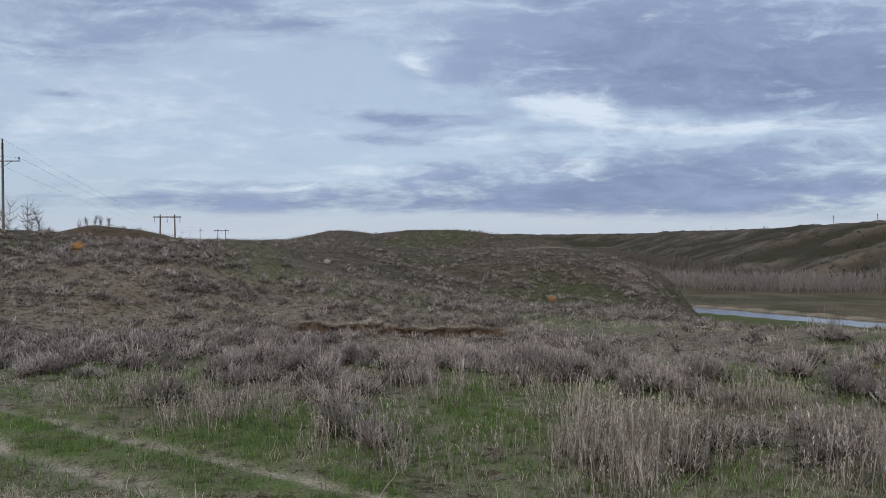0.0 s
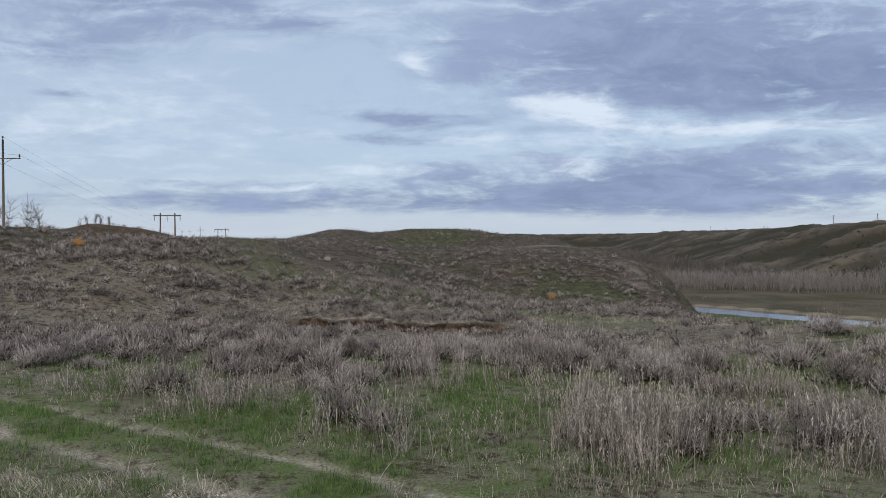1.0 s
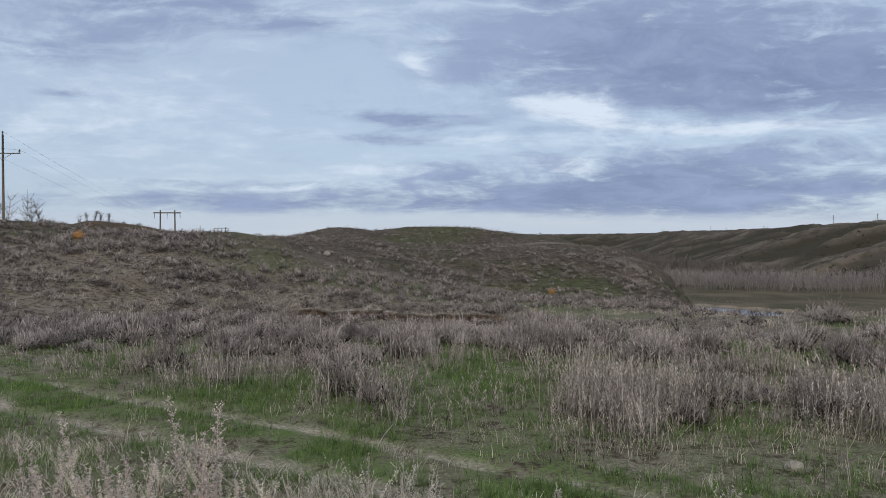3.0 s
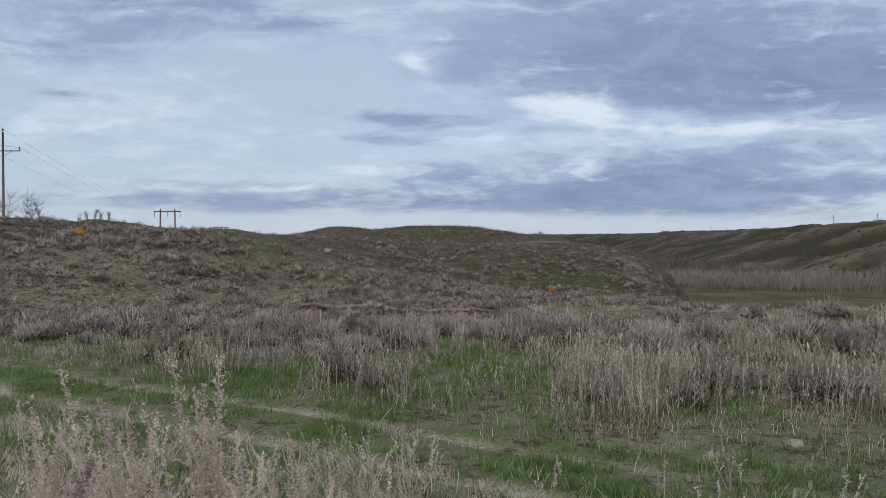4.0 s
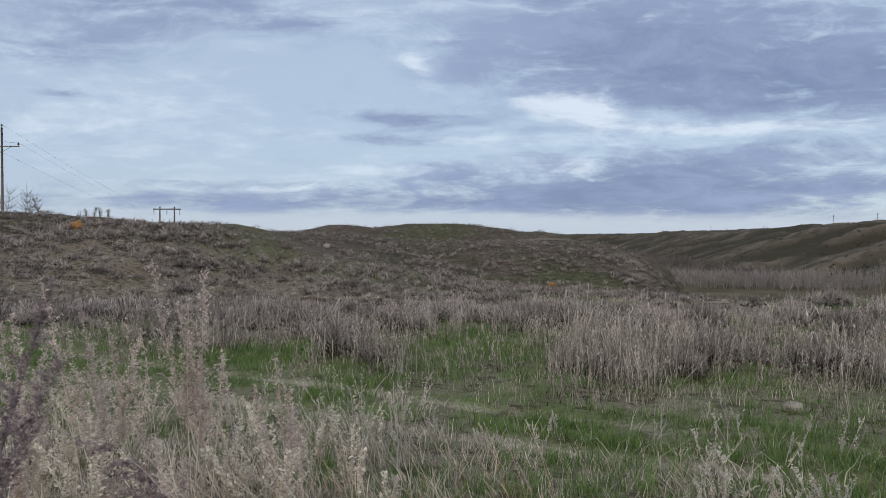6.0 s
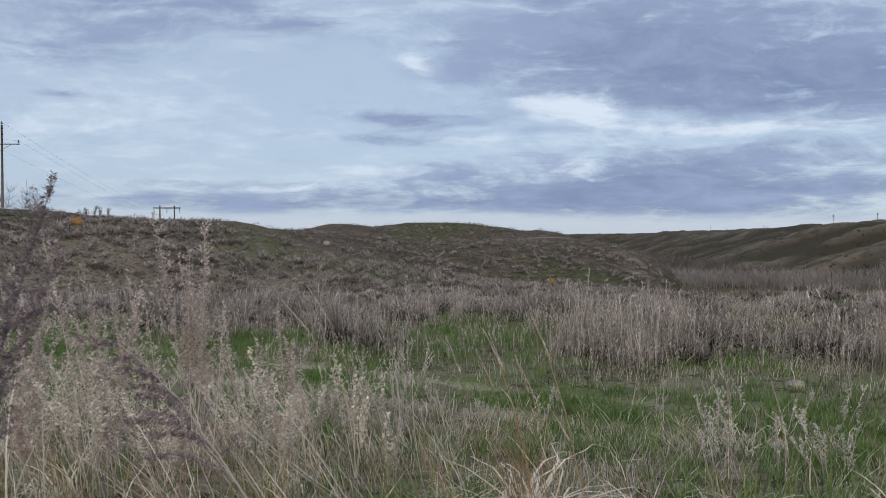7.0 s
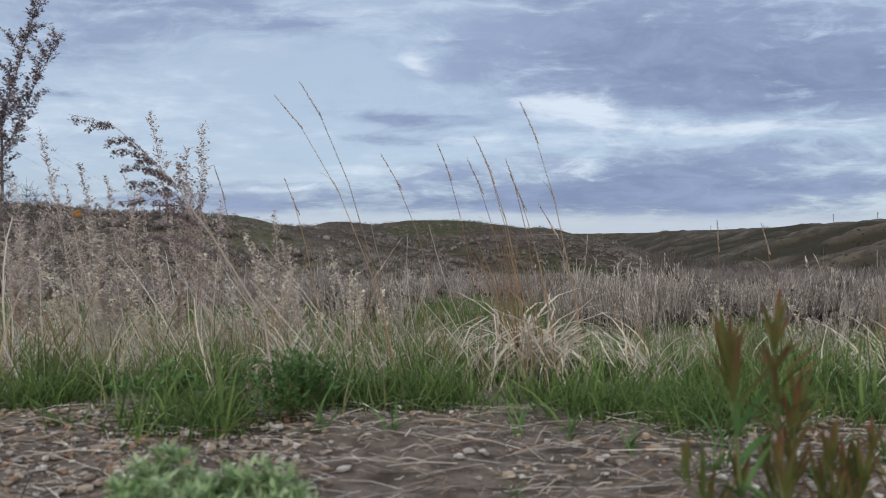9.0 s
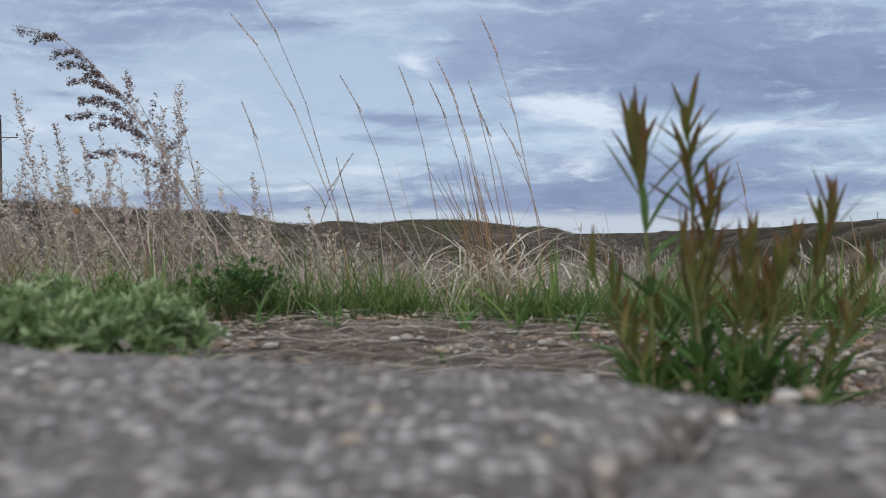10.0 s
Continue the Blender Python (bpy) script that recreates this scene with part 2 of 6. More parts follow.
def asphalt_material():
    m, g, bsdf = material("weathered_asphalt", 0.9, 0.25)
    pos = g.add("ShaderNodeNewGeometry").outputs["Position"]
    v = g.add("ShaderNodeTexVoronoi")
    g.put(v.inputs["Vector"], pos)
    v.inputs["Scale"].default_value = 105.0
    sep = g.add("ShaderNodeSeparateColor")
    g.put(sep.inputs[0], v.outputs["Color"])
    stone = g.mix(g.math("POWER", sep.outputs[0], 1.6), (0.085, 0.073, 0.070), (0.66, 0.61, 0.59))
    edge = g.ramp(v.outputs["Distance"], 0.36, 0.66)
    grit = g.noise(pos, 400.0, 3.0)
    tar = g.mix(grit, (0.10, 0.088, 0.084), (0.25, 0.224, 0.214))
    col = g.mix(edge, stone, tar)
    col = g.mix(g.math("MULTIPLY", g.ramp(g.noise(pos, 7.0, 4.0), 0.45, 0.7), 0.5), col, (0.27, 0.24, 0.225))
    g.put(bsdf.inputs["Base Color"], col)
    bump(g, bsdf, g.math("ADD", g.math("MULTIPLY", v.outputs["Distance"], -1.0), g.math("MULTIPLY", grit, 0.3)), 0.9, 0.004)
    return m


def water_material():
    m, g, bsdf = material("river_water", 0.06, 0.5)
    bsdf.inputs["Base Color"].default_value = (0.10, 0.105, 0.10, 1)
    pos = g.add("ShaderNodeNewGeometry").outputs["Position"]
    bump(g, bsdf, g.noise(pos, 0.7, 4.0), 0.25, 0.05)
    return m


M_ASPHALT, M_WATER = asphalt_material(), water_material()
M_WOOD = plain("weathered_pole_wood", (0.10, 0.085, 0.075), (0.24, 0.21, 0.185), 9.0, 0.9, stretch=(6, 6, 0.5))
M_STEEL = plain("galvanised_steel", (0.16, 0.16, 0.165), (0.27, 0.27, 0.28), 12.0, 0.55, 0.5)
M_GLASSY = plain("glazed_insulator", (0.05, 0.045, 0.04), (0.10, 0.09, 0.08), 20.0, 0.25, 0.5)
M_WIRE = plain("aluminium_wire", (0.15, 0.15, 0.16), (0.23, 0.23, 0.24), 30.0, 0.6, 0.4)
M_BARK = plain("grey_bark", (0.10, 0.09, 0.085), (0.22, 0.20, 0.185), 16.0, stretch=(3, 3, 0.6))
M_BARK_FAR = plant_material("bare_twigs", (0.21, 0.192, 0.194), (0.36, 0.332, 0.330), vary=0.25)
M_BARK_DARK = plant_material("dark_bare_twigs", (0.085, 0.075, 0.073), (0.20, 0.18, 0.172))
M_ORANGE = plain("orange_lichened_stone", (0.14, 0.08, 0.04), (0.38, 0.20, 0.08), 5.0, 0.9, depth=0.03)
M_STONE = plain("pale_field_stone", (0.20, 0.18, 0.16), (0.40, 0.37, 0.33), 7.0, 0.9, depth=0.02)
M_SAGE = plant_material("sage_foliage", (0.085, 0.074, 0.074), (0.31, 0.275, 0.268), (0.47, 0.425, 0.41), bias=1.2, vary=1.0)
M_SAGE_FAR = plant_material("hill_scrub", (0.036, 0.029, 0.024), (0.34, 0.298, 0.265), bias=1.3, vary=1.2)
M_SAGE_GREEN = plant_material("hill_scrub_green", (0.025, 0.034, 0.012), (0.065, 0.078, 0.028))
# dark wood, also the colour of cards that stand for shade low in plants
M_TWIG_SHADE = plant_material("sage_wood_and_shade", (0.030, 0.023, 0.020), (0.085, 0.067, 0.058))
M_STALK = plant_material("dead_stalks", (0.085, 0.074, 0.068), (0.40, 0.355, 0.33), (0.60, 0.545, 0.505), bias=1.7, vary=0.8)
M_STRAW = plant_material("bleached_straw", (0.25, 0.213, 0.172), (0.70, 0.625, 0.54), (0.86, 0.79, 0.70), translucent=0.2, bias=1.5)
M_RUST = plant_material("rusty_grass", (0.28, 0.18, 0.105), (0.52, 0.375, 0.25), translucent=0.2)
M_GRASS = plant_material("green_grass", (0.054, 0.105, 0.032), (0.175, 0.270, 0.078), (0.225, 0.315, 0.115), translucent=0.3)
M_GRASS_LIGHT = plant_material("yellow_green_grass", (0.17, 0.20, 0.085), (0.36, 0.37, 0.21), translucent=0.3)
M_SEED = plant_material("seed_heads", (0.44, 0.372, 0.345), (0.84, 0.745, 0.69), translucent=0.3, vary=0.3)
# mauve seeds standing against the sky: their backlit darkness is in the colour
M_SEED_BACKLIT = plant_material("backlit_purple_grey_seeds", (0.20, 0.158, 0.168), (0.47, 0.392, 0.405), translucent=0.25, vary=0.2)
M_PLUME = plant_material("pale_plumes", (0.42, 0.375, 0.315), (0.86, 0.79, 0.69), bias=0.9, translucent=0.25)
M_SILVER = plant_material("silver_weed", (0.30, 0.27, 0.245), (0.62, 0.58, 0.53), (0.55, 0.53, 0.48), bias=1.0)
M_LEAF = plant_material("herb_leaf", (0.075, 0.16, 0.045), (0.19, 0.32, 0.12), rough=0.6, translucent=0.25)
M_LEAF_GREY = plant_material("grey_green_leaf", (0.105, 0.195, 0.065), (0.32, 0.44, 0.21), (0.54, 0.62, 0.41), rough=0.7, translucent=0.25)
M_LEAF_RED = plant_material("reddish_leaf", (0.080, 0.140, 0.036), (0.17, 0.20, 0.062), (0.19, 0.062, 0.050), translucent=0.25, bias=0.9, vary=0.4)
M_CREAM = plant_material("cream_dead_leaves", (0.42, 0.35, 0.27), (0.80, 0.74, 0.63), (0.92, 0.86, 0.76), translucent=0.25, bias=0.8, vary=0.15)
M_RAW = plain("raw_earth", (0.035, 0.025, 0.019), (0.17, 0.12, 0.09), 2.2, 0.95, 0.1, 0.08, 0.9, (1, 1, 2.2))
M_SOD = plain("dry_turf", (0.040, 0.034, 0.026), (0.15, 0.13, 0.10), 5.0, 0.95, 0.1, 0.05, 0.8)

# ---- the lie of the land ----


def step(v, lo, hi):
    t = np.clip((np.asarray(v, float) - lo) / (hi - lo), 0, 1)
    return t * t * (3 - 2 * t)


def hump(x, y, cx, cy, rx, ry, turn=0.0):
    c, s = math.cos(turn), math.sin(turn)
    u, v = (x - cx) * c + (y - cy) * s, -(x - cx) * s + (y - cy) * c
    return np.exp(-(u / rx) ** 2 - (v / ry) ** 2)


def hashed(i, j, seed):
    h = np.sin(i * 127.1 + j * 311.7 + seed * 74.7) * 43758.5453
    return h - np.floor(h)


def wave(x, y, size, seed=0):
    """Smooth value noise between -1 and 1."""
    x, y = np.asarray(x, float) / size, np.asarray(y, float) / size
    i, j = np.floor(x), np.floor(y)
    u, v = x - i, y - j
    u, v = u * u * (3 - 2 * u), v * v * (3 - 2 * v)
    a, b = hashed(i, j, seed), hashed(i + 1, j, seed)
    c, d = hashed(i, j + 1, seed), hashed(i + 1, j + 1, seed)
    return 2 * ((a * (1 - u) + b * u) * (1 - v) + (c * (1 - u) + d * u) * v) - 1


def fractal(x, y, size, seed=0, octaves=4, rough=0.5):
    s, amp = 0.0, 1.0
    for k in range(octaves):
        s = s + amp * wave(x, y, size / 2 ** k, seed + k * 13)
        amp *= rough
    return s


FLOOR = -46.0


def road_edge(x):
    return 0.63 - 0.31 * x + 0.012 * np.sin(x * 9.3) + 0.010 * np.sin(x * 23.0 + 1)


def track_offset(x, y):
    """Distance across the wheel track, from its middle line."""
    return (y - TRACK_Y - TRACK_SLOPE * x) / math.hypot(1, TRACK_SLOPE) + 0.15 * np.sin(x * 0.35)


TRACK_Y, TRACK_SLOPE, RUT = 10.2, -0.655, 1.05


def bench_height(x, y):
    b = np.interp(y, [-40, 1.9, 3, 5, 7, 9, 13, 20, 26, 38, 53, 95, 150, 260], [0, 0, -0.1, -0.5, -0.85, -1.1, -1.4, -1.75, -2.05, -2.85, -3.6, -5.6, -5.2, -4.0])
    # the ridge on the side of the power line
    ys = 47 - 12 * step(-x, 14, 32)
    left = step(-x, -13, 28) * step(y - ys, 0, 42)
    b = b + left * 8.3 + 1.6 * hump(x, y, -57, 74, 11, 12) + 0.75 * step(x, 12, 32) * (1 - step(y, 45, 60)) - 1.0 * hump(x, y, -16, 88, 10, 12)
    # the upland behind it
    upland = 0.6 + 2.3 * step(-x, 2, 32) - 5.0 * step(y, 300, 1200) - 9.0 * step(y, 1500, 4500)
    w = step(y, 94, 142)
    b = b * (1 - w) + upland * w
    # the hill ahead
    b = b + 6.6 * hump(x, y, 2, 212, 24, 22) + 1.8 * hump(x, y, 24, 192, 9, 14) + 3.9 * hump(x, y, -37, 235, 15, 20) + 2.6 * hump(x, y, 29, 172, 10, 18) + 1.1 * hump(x, y, -16, 216, 9, 14) + 0.8 * hump(x, y, 36, 146, 6, 10)
    # bare mounds behind the ridge
    b = b + 3.6 * hump(x, y, -88, 158, 8, 8) + 2.7 * hump(x, y, -77, 163, 9, 8) + 2.5 * hump(x, y, -101, 156, 7, 8)
    # the cut bank: a hollow that ends at a raw lip
    lip = scarp_line(x)
    span = step(x, -14, -10.5) * (1 - step(x, 4.0, 5.4)) * (0.75 + 0.35 * step(x, -4, 2))
    d = lip - y
    b = b - 1.7 * span * (1 - step(-d, -0.25, 0.12)) * (1 - step(d, 1.5, 9))
    return b


def scarp_line(x):
    return 52.6 + 0.06 * x + 0.55 * np.sin(x * 0.9) + 0.35 * np.sin(x * 2.3 + 1) + 1.5 * step(-x, 2, 7)


def hill_trail(x):
    """A faint path that slants along the foot of the hill."""
    return 79 + 0.32 * x + 1.2 * np.sin(x * 0.21) + 0.5 * np.sin(x * 0.7)


def river_offset(x, y):
    """Across the river: 0 on the near bank, 1 on the far one."""
    s = (y - 437) + 1.14 * (x - 172) + 9 * np.sin(x * 0.018)
    return s / 62.0


def gullies(x, y):
    """Near 0 in the folds of the far bluff, larger on the spurs between them."""
    u, v = y + 0.25 * x, x * 0.30
    return np.clip(0.80 - 0.85 * np.abs(fractal(u, v, 210, 41, 3, 0.5)) - 0.65 * np.abs(fractal(u, v, 70, 42, 3, 0.5)), 0, 0.8)


def ground(x, y):
    x, y = np.asarray(x, float), np.asarray(y, float)
    r = np.hypot(x, y)
    b = bench_height(x, y)
    b = b - 0.45 * np.exp(-((y - hill_trail(x) + 1.2) / 1.3) ** 2) * step(x, -14, -6) * (1 - step(x, 24, 30))
    b = b + 0.22 * fractal(x, y, 9, 1, 3) * step(r, 8, 30) + 0.04 * fractal(x, y, 1.3, 5, 3) * step(r, 2, 6)
    b = b + 0.35 * fractal(x, y, 26, 8, 3) * step(r, 60, 140) + 0.010 * fractal(x, y, 0.3, 9, 2) * step(y, 1.0, 1.6)
    b = b + 0.26 * fractal(x, y, 5.5, 17, 3) * step(r, 55, 90)
    # the shoulder rises to the asphalt
    b = b + 0.085 * (1 - step(y - (0.63 - 0.31 * x), -0.02, 0.42)) * step(r, -1, 1) * (np.abs(x) < 40)
    # wheel ruts
    o = track_offset(x, y)
    near = 1 - step(r, 20, 40)
    b = b - near * 0.07 * (np.exp(-((o - RUT) / 0.24) ** 2) + np.exp(-((o + RUT) / 0.24) ** 2))
    # valley side and floor
    w = 6 * fractal(x, y, 40, 21, 3) + 2.6 * fractal(x, y, 8, 24, 3)
    ex = x - 27 - 7 * step(y, 78, 120) - 7 * step(y, 122, 150) + w * 0.4 * step(y, 60, 100) + 14 * step(y, 250, 400)
    ey = y - 49 + 0.25 * (x - 34) + 0.25 * w
    k = 6.0
    s = -k * np.log(np.exp(-np.clip(ex / k, -60, 60)) + np.exp(-np.clip(ey / k, -60, 60)))
    s = np.where(y < 20, np.minimum(s, ey), s)
    fall = np.interp(s, [-12, 0, 8, 12, 18, 30, 60, 110], [0, 0.02, 0.075, 0.14, 0.29, 0.52, 0.82, 1.0])
    floor = FLOOR + 0.45 * fractal(x, y, 60, 31, 3)
    ro = river_offset(x, y)
    floor = floor - 3.0 * step(ro, -0.12, 0.02) * (1 - step(ro, 0.98, 1.08))
    # the far bluff with its gullies
    gul = gullies(x, y)
    base = 455 + 0.16 * (y - 1000)
    up = (x - base - 85 * (0.55 - gul) + 20 * fractal(x, y, 130, 44, 3)) / 330
    up = np.maximum(up, (y - 3250 - 500 * (0.5 - gul)) / 700)
    up_s = np.interp(up, [-0.05, 0.05, 0.25, 0.5, 0.75, 0.95, 1.2], [0, 0.02, 0.30, 0.58, 0.85, 0.97, 1.0])
    bluff = (80 + 9 * step(x, 700, 1500) + 5 * fractal(x, y, 500, 47, 2)) * up_s - 14 * np.clip(0.35 - gul, 0, 1) / 0.35 * up_s * (1 - up_s) * 2.5 + 5.0 * fractal(x, y, 40, 49, 3) * up_s
    z = b * (1 - fall) + (floor + bluff) * fall
    return z

# ---- building helpers ----


def mesh_from(name, verts, faces, mats, ups=None, index=None, smooth=False):
    me = bpy.data.meshes.new(name)
    me.from_pydata(verts, [], faces)
    for mt in (mats if isinstance(mats, (list, tuple)) else [mats]):
        me.materials.append(mt)
    if ups is not None:
        at = me.attributes.new("up", "FLOAT", "POINT")
        at.data.foreach_set("value", np.asarray(ups, np.float32))
    if index is not None:
        me.polygons.foreach_set("material_index", np.asarray(index, np.int32))
    if smooth:
        me.polygons.foreach_set("use_smooth", np.ones(len(me.polygons), bool))
    me.update()
    return me


def thing(name, label, category, m=None, group="", kind=""):
    ob = new(name)
    ob.empty_display_size = 0.1
    if m is not None:
        ob.matrix_world = m
    return tagged(ob, label, category, group, kind)


def part_mesh(name, me, parent, label=""):
    ob = new(name, me)
    ob.parent = parent
    return tagged(ob, label) if label else ob


def part(name, bm, mat, parent, label="", smooth=True):
    me = bpy.data.meshes.new(name)
    bm.to_mesh(me)
    bm.free()
    me.materials.append(mat)
    if smooth:
        me.polygons.foreach_set("use_smooth", np.ones(len(me.polygons), bool))
    return part_mesh(name, me, parent, label)


def tube(bm, points, radii, sides=8):
    """A tapered tube through points."""
    rings = []
    pts = [Vector(p) for p in points]
    for i, p in enumerate(pts):
        d = (pts[min(i + 1, len(pts) - 1)] - pts[max(i - 1, 0)]).normalized()
        u = d.cross(Vector((0, 0, 1)) if abs(d.z) < 0.9 else Vector((1, 0, 0))).normalized()
        v = d.cross(u)
        r = radii[i] if isinstance(radii, (list, tuple)) else radii
        rings.append([bm.verts.new(p + (u * math.cos(k * math.tau / sides) + v * math.sin(k * math.tau / sides)) * r) for k in range(sides)])
    for a, b in zip(rings, rings[1:]):
        for k in range(sides):
            bm.faces.new((a[k], a[(k + 1) % sides], b[(k + 1) % sides], b[k]))
    bm.faces.new(rings[0])
    bm.faces.new(rings[-1][::-1])
    return bm


def box(bm, size, centre, bevel=0.0):
    made = bmesh.ops.create_cube(bm, size=1.0)
    bmesh.ops.scale(bm, vec=size, verts=made["verts"])
    bmesh.ops.translate(bm, vec=centre, verts=made["verts"])
    if bevel:
        bmesh.ops.bevel(bm, geom=list({e for v in made["verts"] for e in v.link_edges}), offset=bevel, segments=2, affect="EDGES")
    return bm


class Strips:
    """Collects thin tapered ribbons and small leaves into one mesh."""

    def __init__(self):
        self.v, self.f, self.up, self.mi = [], [], [], []

    def ribbon(self, pts, width, side, tip=0.25, mi=0, up0=0.0, up1=1.0):
        n, k = len(pts), len(self.v)
        for i, p in enumerate(pts):
            t = i / (n - 1)
            w = width * (1 - (1 - tip) * t) * 0.5
            self.v.append((p[0] - side[0] * w, p[1] - side[1] * w, p[2] - side[2] * w))
            self.v.append((p[0] + side[0] * w, p[1] + side[1] * w, p[2] + side[2] * w))
            self.up += [up0 + (up1 - up0) * t] * 2
        for i in range(n - 1):
            a = k + 2 * i
            self.f.append((a, a + 1, a + 3, a + 2))
            self.mi.append(mi)

    def leaf(self, p, d, side, length, width, mi=0, up=0.5):
        k = len(self.v)
        m = (p[0] + d[0] * length * 0.5, p[1] + d[1] * length * 0.5, p[2] + d[2] * length * 0.5)
        w = width * 0.5
        self.v += [tuple(p), (m[0] - side[0] * w, m[1] - side[1] * w, m[2] - side[2] * w),
                   (p[0] + d[0] * length, p[1] + d[1] * length, p[2] + d[2] * length), (m[0] + side[0] * w, m[1] + side[1] * w, m[2] + side[2] * w)]
        self.f.append((k, k + 1, k + 2, k + 3))
        self.up += [up] * 4
        self.mi.append(mi)

    def mesh(self, name, mats):
        return mesh_from(name, self.v, self.f, mats, self.up, self.mi)

    def scattered(self, name, mats, places, rng_seed=0):
        """One mesh with this collection set down at many places: rows x, y, z, turn, scale, tilt."""
        pl = np.asarray(places, float).reshape(-1, 6)
        base = np.asarray(self.v, float)
        n, k = len(pl), len(base)
        c, s = np.cos(pl[:, 3])[:, None], np.sin(pl[:, 3])[:, None]
        x = (base[None, :, 0] * c - base[None, :, 1] * s) * pl[:, 4:5] + pl[:, 0:1] + base[None, :, 2] * pl[:, 5:6] * pl[:, 4:5]
        y = (base[None, :, 0] * s + base[None, :, 1] * c) * pl[:, 4:5] + pl[:, 1:2]
        z = base[None, :, 2] * pl[:, 4:5] + pl[:, 2:3]
        verts = np.stack([x, y, z], -1).reshape(-1, 3)
        f = np.asarray(self.f)
        return verts, (f[None] + (np.arange(n) * k)[:, None, None]).reshape(-1, f.shape[1]), np.tile(self.up, n), np.tile(self.mi, n), np.repeat(np.random.default_rng(n + k).random(n), k)


def fast_mesh(name, blocks, mats):
    """One mesh out of several (verts, quads, ups, material numbers, shades)."""
    off, V, F, U, I, T = 0, [], [], [], [], []
    for v, f, u, i, t in blocks:
        V.append(v), F.append(f + off), U.append(u), I.append(i), T.append(t)
        off += len(v)
    V, F, U, I, T = (np.concatenate(q) for q in (V, F, U, I, T))
    me = bpy.data.meshes.new(name)
    me.vertices.add(len(V))
    me.vertices.foreach_set("co", V.astype(np.float32).ravel())
    me.loops.add(F.size)
    me.loops.foreach_set("vertex_index", F.astype(np.int32).ravel())
    me.polygons.add(len(F))
    me.polygons.foreach_set("loop_start", (np.arange(len(F)) * F.shape[1]).astype(np.int32))
    for mt in mats:
        me.materials.append(mt)
    me.polygons.foreach_set("material_index", I.astype(np.int32))
    at = me.attributes.new("up", "FLOAT", "POINT")
    at.data.foreach_set("value", U.astype(np.float32))
    at = me.attributes.new("tone", "FLOAT", "POINT")
    at.data.foreach_set("value", T.astype(np.float32))
    me.update(calc_edges=True)
    me.validate()
    return me


# ---- ground: one sheet out to the horizon ----


def dry_side(x, y):
    """The matted dry ground between the road and the wheel track."""
    return (1 - step(track_offset(x, y), -1.5, -0.9)) * step(-x, -1.0, 1.0) * step(y, 4, 5)


def green_share(x, y):
    """Where fresh grass grows."""
    r = np.hypot(x, y)
    g = 0.30 + 0.5 * fractal(x, y, 6.0, 61, 3)
    strip = np.exp(-(track_offset(x, y) / 2.6) ** 2) * np.clip(0.75 + 0.8 * fractal(x, y, 1.9, 69, 3), 0.1, 1.1) + 0.9 * hump(x, y, 1.2, 20, 1.6, 9) + 0.8 * hump(x, y, 15, 27, 6, 5) + 0.8 * hump(x, y, 19, 31, 8, 5)
    near = 1 - step(r, 26, 40)
    mid = -0.05 + 0.6 * fractal(x, y, 14, 66, 3)
    slope = 1.0 * hump(x, y, 24, 105, 9, 14) + 0.7 * hump(x, y, 8, 96, 6, 7) + 0.8 * hump(x, y, -8, 66, 4, 3) + 0.7 * hump(x, y, -2, 188, 14, 12) + 0.6 * hump(x, y, -46, 66, 12, 4) + 0.5 * hump(x, y, 12, 62, 6, 5) + 0.3 * hump(x, y, 16, 76, 8, 10) + 0.7 * hump(x, y, 3, 205, 12, 10) + 0.4 * hump(x, y, -45, 72, 8, 5)
    strip = strip * (1 - 0.4 * dry_side(x, y))
    g = g * (1 - 0.4 * dry_side(x, y))
    return np.clip(near * np.maximum(g, strip) + (1 - near) * mid * 0.8 + slope, 0, 1)


